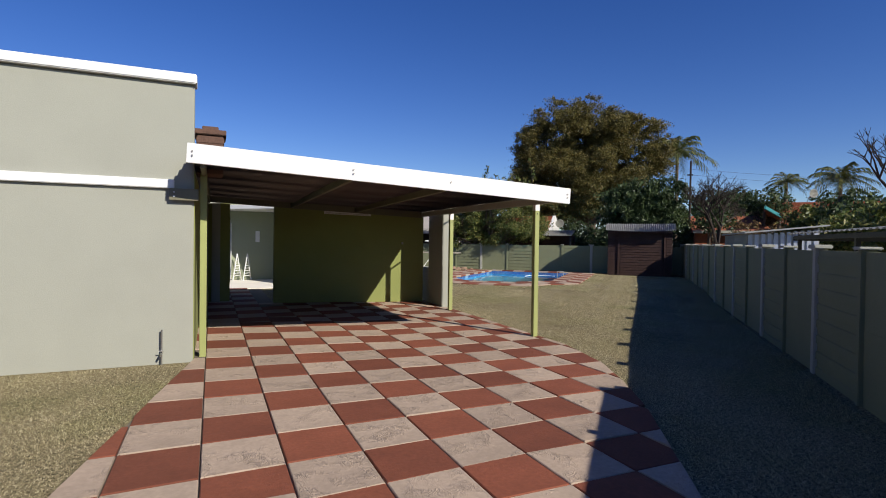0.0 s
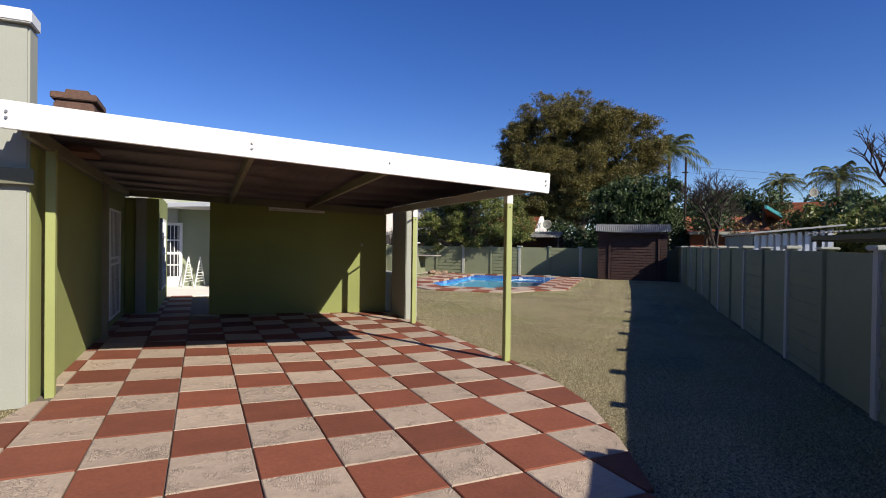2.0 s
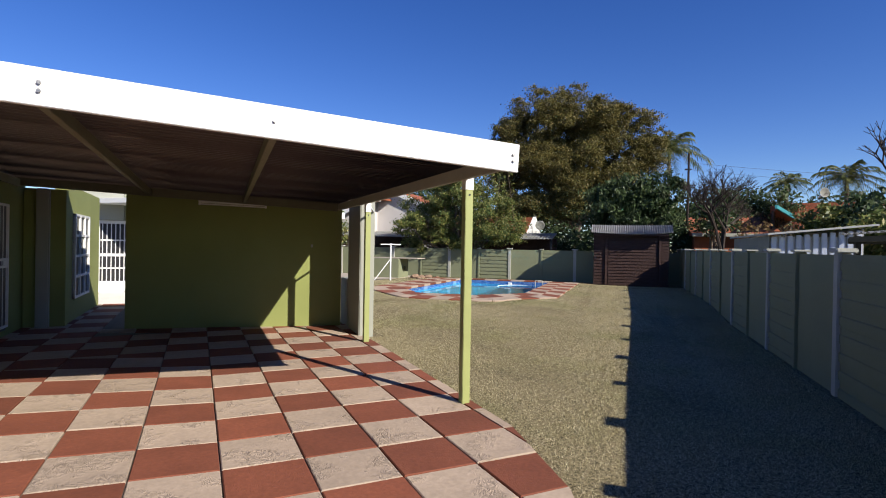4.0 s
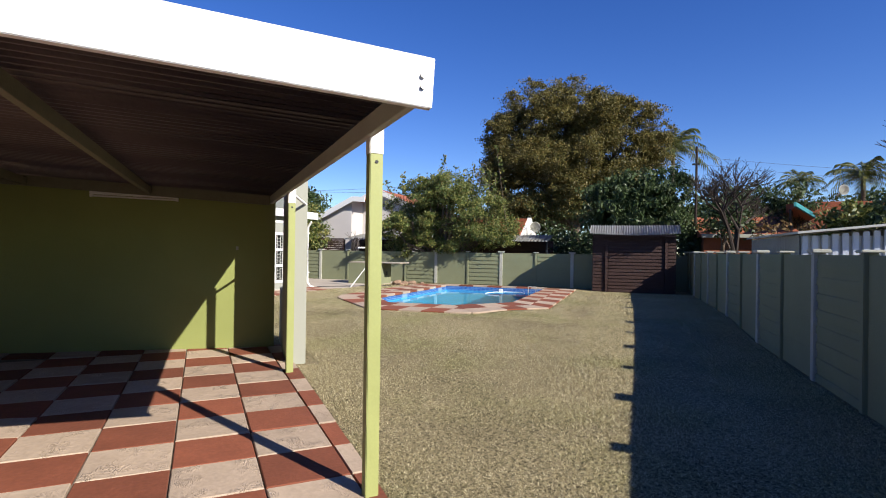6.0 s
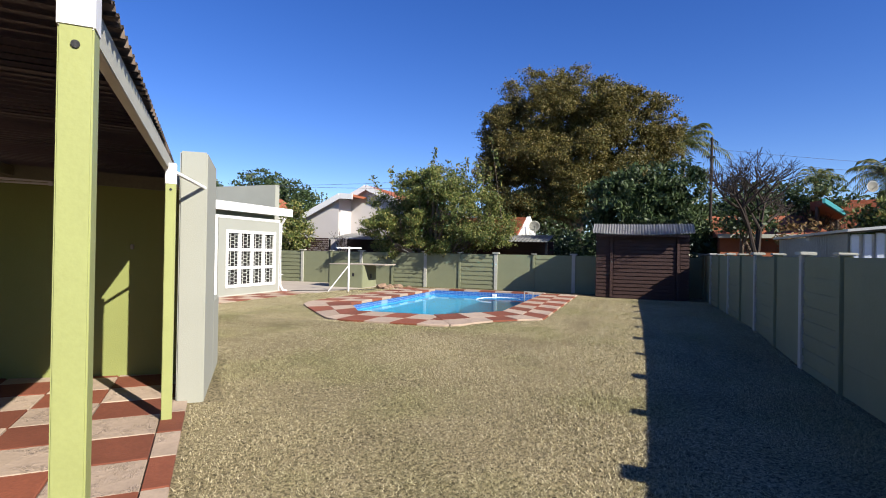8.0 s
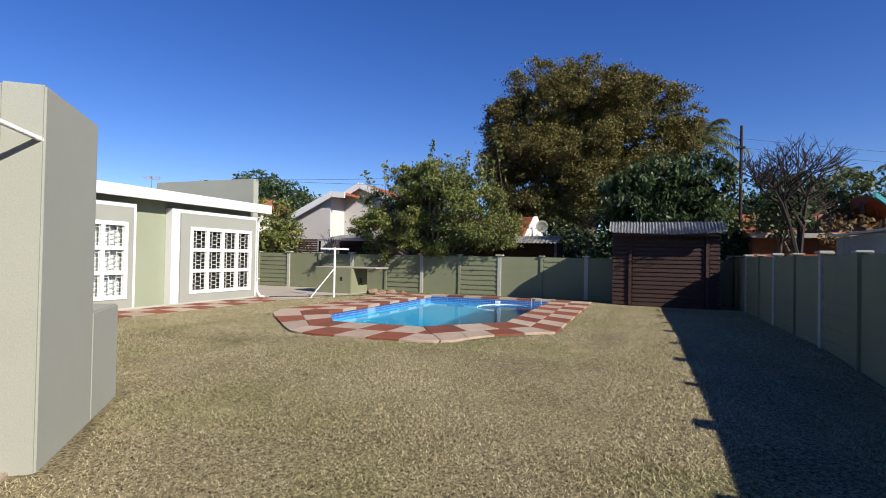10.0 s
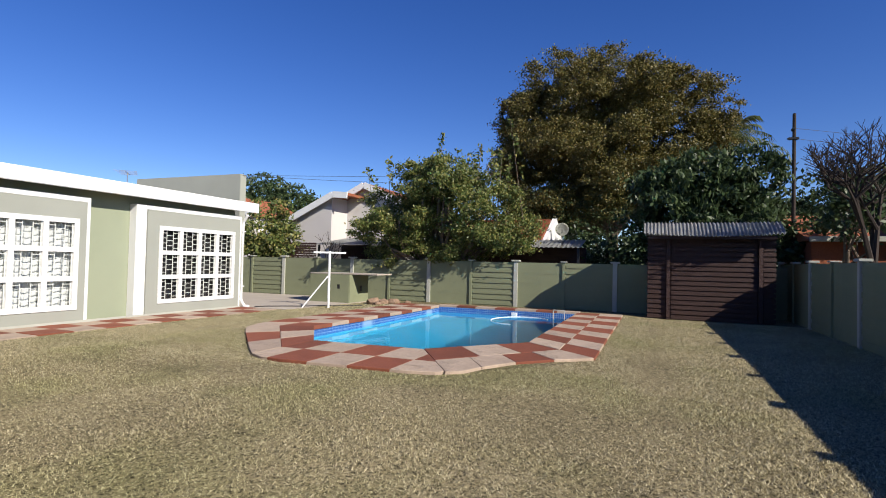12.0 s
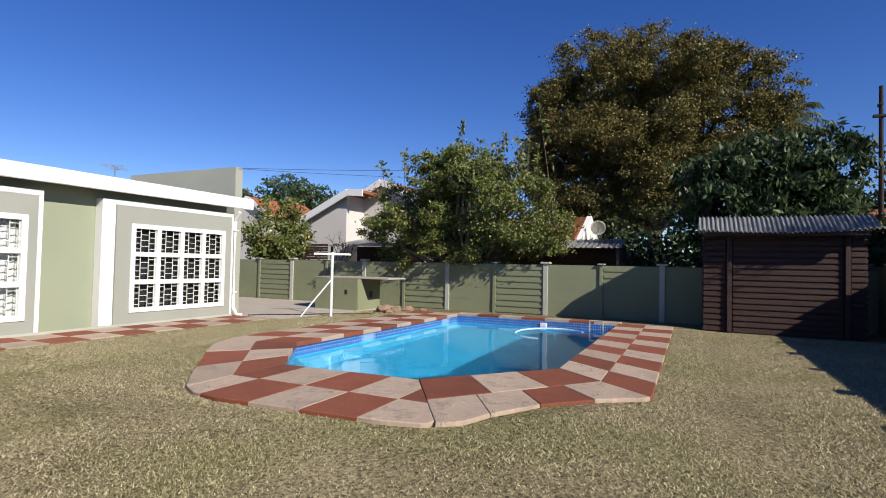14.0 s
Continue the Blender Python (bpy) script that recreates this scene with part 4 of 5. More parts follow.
def tree(name, label, u, v, trunk_h, trunk_r, lobes, per, size, leaf, seed, length=1.9, droop=0.0, ground_z=0.1, second=None, boughs=None, shell=0.55):
    rng = np.random.default_rng(seed)
    t = thing(name, label, "tree", HOUSE @ Matrix.Translation((u, v, ground_z)))
    bm = tube_into(bmesh.new(), (0, 0, -0.1), (0.05, 0.03, trunk_h), trunk_r, trunk_r * 0.75, 10)
    limbs(bm, (0.05, 0.03, trunk_h * 0.95), [(c[0] * 0.8, c[1] * 0.8, c[2]) for c in (boughs or lobes)], trunk_r * 0.7, rng)
    part("trunk", bm, BARK, t)
    pts = crown_points(rng, lobes, per, shell)
    pts = pts[pts[:, 2] > 0.25]
    sizes = size * rng.uniform(0.6, 1.3, len(pts))
    if second is None:
        leaves("crown", pts, sizes, rng, leaf, t, length, droop)
    else:
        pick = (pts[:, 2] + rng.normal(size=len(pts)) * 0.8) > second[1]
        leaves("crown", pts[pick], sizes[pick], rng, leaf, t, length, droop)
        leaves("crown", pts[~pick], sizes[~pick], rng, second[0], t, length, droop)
    return t


def scatter_lobes(seed, n, ru, rv, z0, z1, r0, r1, flat=0.85):
    rr = random.Random(seed)
    out = []
    while len(out) < n:
        a, b, c = rr.uniform(-1, 1), rr.uniform(-1, 1), rr.uniform(-1, 1)
        if a * a + b * b + c * c < 1:
            r = rr.uniform(r0, r1)
            out.append((a * (ru - r * 0.7), b * (rv - r * 0.7), (z0 + z1) / 2 + c * ((z1 - z0) / 2 - r * 0.6), r, r * flat))
    return out


def clad(big, dense, r0, r1, seed):
    """Small leafy lobes over the outside of some big ones, with a thin filling within."""
    rr = random.Random(seed)
    out = []
    for k, (cx, cy, cz, r, rz) in enumerate(big):
        for _ in range(int(dense * r * r)):
            d = Vector((rr.gauss(0, 1), rr.gauss(0, 1), rr.gauss(0, 1))).normalized()
            f = rr.uniform(0.72, 1.0)
            p = Vector((cx + d.x * r * f, cy + d.y * r * f, cz + d.z * rz * f))
            if any(((p.x - q[0]) / q[3]) ** 2 + ((p.y - q[1]) / q[3]) ** 2 + ((p.z - q[2]) / q[4]) ** 2 < 0.5 for j, q in enumerate(big) if j != k):
                continue
            s = rr.uniform(r0, r1)
            out.append((p.x, p.y, p.z, s, s * rr.uniform(0.6, 0.9)))
        out.append((cx, cy, cz, r * 0.55, rz * 0.55))
    return out


LARGE_CROWN = [(0, 3.1, 8.9, 2.1, 2.3), (0.2, 1.0, 9.3, 2.1, 2.0), (0.3, -1.5, 8.7, 2.0, 1.8), (0.2, -3.4, 8.3, 1.4, 1.3), (-0.3, 3.5, 5.9, 1.7, 1.9),
               (-0.6, 1.4, 6.0, 2.1, 2.0), (-0.3, -1.3, 6.2, 2.1, 1.9), (-0.6, 2.6, 4.2, 1.5, 1.4), (1.0, 0.0, 7.5, 2.5, 2.2),
               (-0.3, 3.6, 3.6, 1.4, 1.5), (-0.2, 0.6, 3.8, 1.6, 1.5), (0.2, -0.4, 9.5, 1.5, 1.3), (0.2, -3.0, 7.0, 1.5, 1.5)]
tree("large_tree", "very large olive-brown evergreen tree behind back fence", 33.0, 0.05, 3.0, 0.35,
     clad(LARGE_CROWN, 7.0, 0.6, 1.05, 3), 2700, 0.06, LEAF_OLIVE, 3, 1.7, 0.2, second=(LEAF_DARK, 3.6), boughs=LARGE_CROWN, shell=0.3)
tree("mango_tree", "dark green broad-leaved tree behind the shed", 26.6, -3.7, 1.8, 0.16,
     scatter_lobes(5, 12, 1.6, 2.35, 1.7, 5.3, 0.9, 1.3), 2100, 0.078, LEAF_DARK, 5, 2.8, 0.9)
tree("orchard_tree", "leafy fruit tree with yellowing leaves behind back fence", 24.95, 5.3, 1.0, 0.14,
     clad([(0, 1.6, 2.6, 1.5, 1.5), (0, -0.4, 3.1, 1.5, 1.9), (0, -2.1, 2.7, 1.2, 1.4), (0.2, 0.5, 4.2, 1.1, 1.0)], 15.0, 0.32, 0.58, 8), 4600, 0.05, LEAF_MID, 8, 1.8, 0.2)
tree("small_tree", "small round green garden tree at fence corner", 25.6, 13.4, 1.2, 0.09,
     scatter_lobes(11, 9, 1.2, 2.0, 1.0, 3.9, 0.6, 0.95), 1100, 0.09, LEAF_MID, 11)
tree("shrub", "dark tangled shrub behind the shed", 26.4, -6.6, 0.8, 0.1, scatter_lobes(14, 8, 1.2, 1.6, 0.6, 3.6, 0.6, 0.9), 700, 0.09, LEAF_DARK, 14)
tree("shrub", "dark tangled shrub under the large tree", 28.6, -0.9, 0.8, 0.1, scatter_lobes(15, 9, 1.2, 2.2, 0.4, 3.6, 0.7, 1.0), 500, 0.10, LEAF_DARK, 15)
tree("shrub", "dark tangled shrub between shed and fence corner", 25.5, -5.4, 0.6, 0.08, scatter_lobes(17, 8, 0.7, 1.3, 0.3, 2.9, 0.5, 0.75), 700, 0.09, LEAF_DARK, 17)
tree("shrub", "dark tangled shrub behind the shed", 26.0, -1.6, 0.6, 0.08, scatter_lobes(18, 8, 0.8, 1.5, 0.3, 2.6, 0.5, 0.8), 600, 0.09, LEAF_DARK, 18)
tree("shrub", "yellow-brown leafy shrub beyond side fence", 23.3, -8.0, 0.8, 0.08, scatter_lobes(71, 9, 0.9, 1.1, 0.6, 3.1, 0.45, 0.7), 700, 0.07, LEAF_DRY, 71, 2.0, 0.4)
tree("shrub", "dense dark green garden shrub beyond side fence", 23.6, -6.2, 0.8, 0.08, scatter_lobes(72, 8, 0.8, 1.0, 1.9, 3.9, 0.45, 0.7), 350, 0.08, LEAF_DARK, 72, 2.2, 0.4)
tree("shrub", "tall dense dark shrub behind low outbuilding", 29.6, -8.2, 1.2, 0.12, scatter_lobes(73, 14, 1.6, 3.2, 1.2, 5.0, 0.7, 1.1), 900, 0.09, LEAF_DARK, 73, 2.0, 0.4)
tree("shrub", "dark tangled shrub under the large tree", 30.0, 0.4, 0.8, 0.1, scatter_lobes(75, 9, 1.0, 1.4, 0.4, 3.4, 0.6, 0.9), 500, 0.09, LEAF_DARK, 75)
tree("shrub", "brown-leaved shrub beyond side fence", 27.5, -9.5, 0.8, 0.1, scatter_lobes(16, 8, 1.5, 2.0, 0.5, 3.2, 0.6, 1.0), 500, 0.10, LEAF_DRY, 16)
for k, (u, v, s, z) in enumerate(((23.6, -10.3, 1.5, 3.2), (21.6, -10.9, 1.5, 3.3), (19.4, -10.6, 1.5, 3.05), (17.2, -10.9, 1.5, 3.05), (15.0, -11.2, 1.5, 2.9))):
    tree("hedge_shrub", "dense green garden shrub beyond neighbour's shed", u, v, 0.8, 0.1, scatter_lobes(30 + k, 13, s, s * 0.8, 0.5, z + 0.35, 0.55, 0.85), 1000, 0.09, LEAF_MID if k != 1 else LEAF_DARK, 30 + k, 2.4, 0.5)
for k, (u, v, s, z) in enumerate(((50, 29.5, 8.0, 10.0), (46, 16, 4.0, 8.6), (56, 46, 6, 10.5), (60, -14, 5, 8.0), (62, -24, 5, 8.0), (48, -8, 4, 6.0), (44, -18, 4, 5.6), (58, 8, 5, 8))):
    tree("distant_tree", "distant dark green garden tree", u, v, 2.2, 0.25, scatter_lobes(40 + k, 9, s * 0.7, s, 1.8, z, s * 0.22, s * 0.34), 330, 0.17, LEAF_DARK, 40 + k)


def whips(u, v, z, n, seed, h):
    """Upright leafy shoots above the fruit tree."""
    rng = np.random.default_rng(seed)
    t = thing("leafy_shoots", "tall thin leafy shoots rising from fruit tree", "branches", HOUSE @ Matrix.Translation((u, v, 0.1)))
    bm = bmesh.new()
    pts = []
    for k in range(n):
        a = Vector((rng.uniform(-0.6, 0.6), rng.uniform(-2.6, 2.4), z + rng.uniform(-0.5, 0.3)))
        b = a + Vector((rng.normal() * 0.25, rng.normal() * 0.35, h * rng.uniform(0.5, 1.0)))
        tube_into(bm, a - Vector((0, 0, 1.5)), b, 0.018, 0.005, 5)
        m = 60
        f = rng.random(m) ** 0.8
        pts.append(np.array(a) + (np.array(b) - np.array(a)) * f[:, None] + rng.normal(size=(m, 3)) * 0.07)
    tagged(part("stem", bm, BARK, t), kind="stuff")
    pts = np.concatenate(pts)
    leaves("foliage", pts, 0.08 * rng.uniform(0.6, 1.3, len(pts)), rng, LEAF_MID, t)


whips(25.2, 5.4, 4.3, 11, 21, 1.3)
whips(25.4, 4.0, 4.6, 2, 22, 2.2)


def bare_tree(u, v, h, spread, seed, r0, label, levels=4, zb=0.1):
    rr = random.Random(seed)
    t = thing("bare_tree", label, "tree", HOUSE @ Matrix.Translation((u, v, zb)))
    wood, twigs = bmesh.new(), bmesh.new()

    def grow(p, d, ln, r, lv):
        q = p + d * ln
        tube_into(wood if lv > levels - 3 else twigs, p, q, r, r * 0.68, 6 if lv > 1 else 4)
        if lv == 0:
            return
        for _ in range(rr.choice((2, 3, 3))):
            nd = (d + Vector((rr.gauss(0, spread), rr.gauss(0, spread), rr.uniform(-0.05, 0.45)))).normalized()
            grow(q, nd, ln * rr.uniform(0.62, 0.85), max(0.006, r * 0.66), lv - 1)

    grow(Vector((0, 0, -0.1)), Vector((0.03, 0, 1)), h * 0.28, r0, levels)
    part("trunk", wood, TWIG, t)
    tagged(part("crown", twigs, TWIG, t), kind="stuff")


bare_tree(22.6, -6.4, 5.2, 0.6, 23, 0.11, "leafless garden tree beyond side fence", 7)
bare_tree(26.0, -8.2, 4.6, 0.62, 6, 0.07, "leafless garden tree beyond side fence", 6)
bare_tree(38.2, -18.0, 10.4, 0.55, 9, 0.24, "large leafless tree far beyond neighbour's roof", 6)
bare_tree(25.3, 10.6, 2.9, 0.5, 12, 0.04, "small leafless shrub behind back fence", 4)


def palm(u, v, h, seed, r, label):
    rr = random.Random(seed)
    rng = np.random.default_rng(seed)
    t = thing("palm_tree", label, "palm", HOUSE @ Matrix.Translation((u, v, 0)))
    part("trunk", tube_into(bmesh.new(), (0, 0, -0.1), (0.1, 0, h), 0.18, 0.12, 9), BARK, t)
    for k in range(34):
        a = k * 2.399 + rr.uniform(-0.3, 0.3)
        el = rr.uniform(-0.25, 1.25)
        verts, faces = [], []
        n = 22
        pts = []
        for i in range(n + 1):
            f = i / n
            d = Vector((math.cos(a) * math.cos(el), math.sin(a) * math.cos(el), math.sin(el)))
            pts.append(Vector((0.1, 0, h)) + d * r * f + Vector((0, 0, -0.5 * r * f * f)))
        for i in range(1, n):
            ax = (pts[i + 1] - pts[i]).normalized()
            sd = ax.cross(Vector((0, 0, 1))).normalized()
            for s in (-1, 1):
                b0 = len(verts)
                tip = pts[i] + sd * s * r * 0.19 * math.sin(math.pi * (0.15 + 0.8 * i / n)) + ax * r * 0.12 - Vector((0, 0, rr.uniform(0.06, 0.18) * r))
                verts += [pts[i], pts[i] + ax * r * 0.035, tip]
                faces.append((b0, b0 + 1, b0 + 2))
        me = bpy.data.meshes.new("frond")
        me.from_pydata([tuple(q) for q in verts], [], faces)
        me.materials.append(LEAF_PALM)
        ob = new("frond", me)
        ob.parent = t


palm(43.7, -5.9, 9.5, 2, 3.1, "tall feathery palm beside the large tree")
palm(44.5, -14.0, 6.9, 3, 1.7, "palm tree beyond neighbour's roof")
palm(41.7, -16.8, 6.8, 4, 2.4, "palm tree beyond neighbour's roof")


# ---- pole and cables ----
def build_pole():
    p = thing("telephone_pole", "weathered wooden telephone pole behind the shed", "pole", HOUSE @ Matrix.Translation((25.55, -5.42, 0.0)))
    part("mast", tube_into(bmesh.new(), (0, 0, 0), (0.02, -0.03, 6.05), 0.062, 0.045, 10), TWIG, p)
    part("insulator", box(-0.12, 0.12, -0.03, 0.03, 5.55, 5.63, 0.01), DARK, p)
    part("insulator", box(-0.05, 0.05, -0.14, 0.14, 5.28, 5.35, 0.01), DARK, p)


build_pole()


def cable(a, b, sag, label):
    c = thing("cable", label, "cable")
    a, b = Vector(a), Vector(b)
    bm = bmesh.new()
    pts = [a.lerp(b, k / 16) - Vector((0, 0, sag * 4 * (k / 16) * (1 - k / 16))) for k in range(17)]
    pipe_into(bm, pts, 0.006, 5)
    part("wire", bm, DARK, c)


top = uv(25.55, -5.42, 5.62)
cable(top, uv(45, -40, 6.5), 0.6, "thin overhead cable from telephone pole")
cable(top - Vector((0, 0, 0.3)), uv(45, -38, 6.0), 0.6, "thin overhead cable from telephone pole")
cable(uv(19.95, 9.72, 3.94), uv(40, 0, 6.6), 0.3, "thin overhead cable from house parapet")
cable(uv(19.95, 9.78, 3.96), uv(40, 2, 7.6), 0.3, "thin overhead cable from house parapet")


# ---- neighbours ----
def gable_house(name, label, profile, u0, u1, wall_m, roof_edges, h=None):
    """A house whose end wall, drawn as a profile across v, looks at the lawn."""
    h = h or thing(name, label, "house", HOUSE.copy())
    bm = bmesh.new()
    f = [bm.verts.new((u0, v, z)) for v, z in profile]
    b = [bm.verts.new((u1, v, z)) for v, z in profile]
    n = len(profile)
    bm.faces.new(f)
    bm.faces.new(b[::-1])
    for k in range(n):
        bm.faces.new((f[k], b[k], b[(k + 1) % n], f[(k + 1) % n]))
    bmesh.ops.recalc_face_normals(bm, faces=bm.faces)
    part("wall", bm, wall_m, h)
    for a, c in roof_edges:
        (v0, z0), (v1, z1) = a, c
        d = Vector((0, v1 - v0, z1 - z0))
        nrm = Vector((0, -d.z, d.y)).normalized()
        if nrm.z < 0:
            nrm = -nrm
        for mname, m, ua, ub, t0, t1 in (("fascia", WHITE, u0 - 0.3, u0 - 0.22, -0.12, 0.16), ("roof", REDROOF, u0 - 0.218, u1, 0.02, 0.14)):
            bm = bmesh.new()
            q = []
            for uu in (ua, ub):
                for (vv, zz) in (a, c):
                    for t in (t0, t1):
                        q.append(bm.verts.new((uu, vv + nrm.y * t, zz + nrm.z * t)))
            bmesh.ops.convex_hull(bm, input=q)
            part(mname, bm, m, h)
    return h


h1 = gable_house("neighbour_house", "pale plastered neighbouring house with white bargeboards and red tiled roof",
                 [(11.9, 0), (11.9, 4.45), (10.88, 4.98), (7.6, 3.55), (7.6, 0)], 29.3, 37.0, NWALL,
                 [((11.85, 4.5), (10.88, 5.0)), ((10.88, 5.0), (7.2, 3.4))])
gable_house("", "", [(16.2, 0), (16.2, 2.3), (11.9, 4.36), (11.9, 0)], 28.0, 37.0, NWALL, [((16.5, 2.12), (11.7, 4.42)), ((11.7, 4.42), (10.95, 4.36))], h1)
h2 = thing("neighbour_house", "low neighbouring house with red tiled roof and white gable end", "house", HOUSE.copy())
part("wall", box(28.2, 31.8, 2.35, 6.2, 0, 2.5, 0.01), NWALL, h2)
bm = bmesh.new()
bmesh.ops.convex_hull(bm, input=[bm.verts.new(p) for p in ((27.7, 2.3, 2.45), (32.3, 2.3, 2.45), (30.0, 2.3, 3.4), (27.7, 6.6, 2.45), (32.3, 6.6, 2.45), (30.0, 6.6, 3.4))])
part("roof", bm, REDROOF, h2, "red clay tiled roof")
for k in range(14):
    f = k / 14
    part("tile_course", box(-0.03, 0.03, 2.3, 6.6, 0, 0.05, 0, Matrix.Translation((27.75 + 2.25 * f, 0, 2.47 + 0.95 * f))), REDROOF, h2)
bm = bmesh.new()
bmesh.ops.convex_hull(bm, input=[bm.verts.new(p) for y in (2.1, 2.28) for p in ((27.6, y, 2.3), (32.4, y, 2.3), (30.0, y, 3.45))])
part("gable", bm, WHITE, h2, "white painted gable")
gable_house("neighbour_house", "distant house with white gable and red tiled roof", [(29.6, 0), (29.6, 4.8), (27.6, 5.95), (25.6, 4.7), (25.6, 0)], 38, 44, NWALL, [((29.9, 4.65), (27.6, 6.0)), ((27.6, 6.0), (25.3, 4.55))])


def lean_to(u0, u1, v0, v1, z, label):
    l = thing("lean_to", label, "lean-to", HOUSE.copy())
    bm = bmesh.new()
    rows = []
    n = 120
    for k in range(n + 1):
        vv = v0 + (v1 - v0) * k / n
        rows.append([bm.verts.new((uu, vv, zz + 0.02 * math.cos(k * 1.2))) for uu, zz in ((u0, z), (u1, z + 0.35))])
    for a, b in zip(rows, rows[1:]):
        bm.faces.new((a[0], b[0], b[1], a[1]))
    bmesh.ops.solidify(bm, geom=bm.faces[:], thickness=0.01)
    part("roof", bm, ZINC, l)
    for vv in (v0 + 0.1, v1 - 0.1):
        part("post", box(u0 + 0.1, u0 + 0.18, vv - 0.04, vv + 0.04, 0, z - 0.02, 0.005), DARK, l)
    part("wall", box(u1 - 0.3, u1 - 0.2, v0, v1, 0, z + 0.05, 0.01), SHED_WOOD, l)


lean_to(26.4, 28.7, 8.4, 11.6, 2.15, "dark lean-to with grey corrugated roof at neighbour's")
lean_to(26.0, 27.8, 0.6, 4.4, 2.1, "dark lean-to with grey corrugated roof at neighbour's")
w = thing("slatted_screen", "dark red-brown timber slat screen behind back fence", "screen", HOUSE.copy())
for k in range(9):
    part("slat", box(25.6, 25.64, 11.0, 13.2, 1.3 + k * 0.1, 1.38 + k * 0.1, 0.004), SHED_WOOD, w)


def dish(u, v, z, r, yaw):
    d = thing("satellite_dish", "round pale grey satellite dish on bracket", "satellite dish", HOUSE @ Matrix.Translation((u, v, z)) @ Matrix.Rotation(radians(yaw), 4, "Z"))
    bm = bmesh.new()
    rings = []
    for k in range(5):
        f = k / 4
        rings.append([bm.verts.new((-0.25 * r * (1 - f * f) * -1, r * f * math.cos(a), r * f * math.sin(a))) for a in [q * math.pi / 10 for q in range(20)]] if k else [bm.verts.new((0.25 * r, 0, 0))])
    for k in range(20):
        bm.faces.new((rings[0][0], rings[1][k], rings[1][(k + 1) % 20]))
    for a, b in zip(rings[1:], rings[2:]):
        for k in range(20):
            bm.faces.new((a[k], b[k], b[(k + 1) % 20], a[(k + 1) % 20]))
    bmesh.ops.solidify(bm, geom=bm.faces[:], thickness=0.015)
    part("reflector", bm, FENCE_POST, d, smooth=True)
    part("arm", tube_into(bmesh.new(), (0.2, 0, -r * 0.8), (-r * 0.9, 0, 0), 0.015, 0.012, 6), BRASS, d)
    part("bracket", tube_into(bmesh.new(), (0.25 * r, 0, 0), (0.45, 0, -r), 0.03, 0.03, 6), BRASS, d)


dish(28.6, 1.65, 2.9, 0.26, 10)
dish(31.3, -12.4, 4.75, 0.25, 20)


def build_right_neighbour():
    h = thing("neighbour_house", "long low house with red tiled roof and teal bargeboards", "house", pose(32.3, 17.5, 0, 0, 0, -50))
    part("wall", box(0.6, 30, -4.4, 4, 0, 2.6, 0.02), REDROOF, h, "red face-brick wall")
    bm = bmesh.new()
    q = [bm.verts.new(p) for p in ((0, -5, 2.5), (30, -5, 2.5), (0, 0, 4.5), (30, 0, 4.5), (0, 5, 2.5), (30, 5, 2.5))]
    bmesh.ops.convex_hull(bm, input=q)
    part("roof", bm, REDROOF, h, "red clay tiled roof")
    for k in range(22):
        part("tile_course", box(0, 30, -0.03, 0.03, 0, 0.06, 0, Matrix.Translation((0, -4.95 + k * 0.225, 2.52 + k * 0.09))), REDROOF, h)
    w = thing("garden_building", "low outbuilding with red roof and teal bargeboard beyond side fence", "outbuilding")
    part("wall", box(24.4, 28.0, -8.9, -5.6, 0, 2.28, 0.01, HOUSE), REDROOF, w, "red face-brick wall")
    part("fascia", box(24.1, 24.2, -9.0, -5.5, 2.26, 2.40, 0.01, HOUSE), FENCE_POST, w, "cream painted fascia")
    bm = bmesh.new()
    bmesh.ops.convex_hull(bm, input=[bm.verts.new(HOUSE @ Vector(p)) for p in ((24.2, -9.0, 2.3), (24.2, -5.5, 2.3), (28.2, -9.0, 3.3), (28.2, -5.5, 3.3), (28.2, -9.0, 2.3), (28.2, -5.5, 2.3))])
    part("roof", bm, REDROOF, w, "red tiled roof")
    a, b = Vector((22.85, 11.35, 3.50)), Vector((24.0, 11.35, 3.12))
    bm = bmesh.new()
    bmesh.ops.convex_hull(bm, input=[bm.verts.new(p + Vector((dx, -dx, dz))) for p in (a, b) for dx in (-0.03, 0.03) for dz in (-0.08, 0.07)])
    part("bargeboard", bm, TEAL, w, "teal painted bargeboard")
    bm = bmesh.new()
    bmesh.ops.convex_hull(bm, input=[bm.verts.new(p + d) for p in (a, b) for d in (Vector((0.05, 0.03, 0.02)), Vector((3.6, 2.6, 0.35)), Vector((0.05, 0.03, -0.1)), Vector((3.6, 2.6, -0.1)))])
    part("porch_roof", bm, REDROOF, w, "red tiled porch roof")
    for p in (a, b):
        part("porch_post", box(p.x + 1.4, p.x + 1.5, p.y + 1.0, p.y + 1.1, 0, p.z - 0.05, 0.005), BARK, w)


build_right_neighbour()


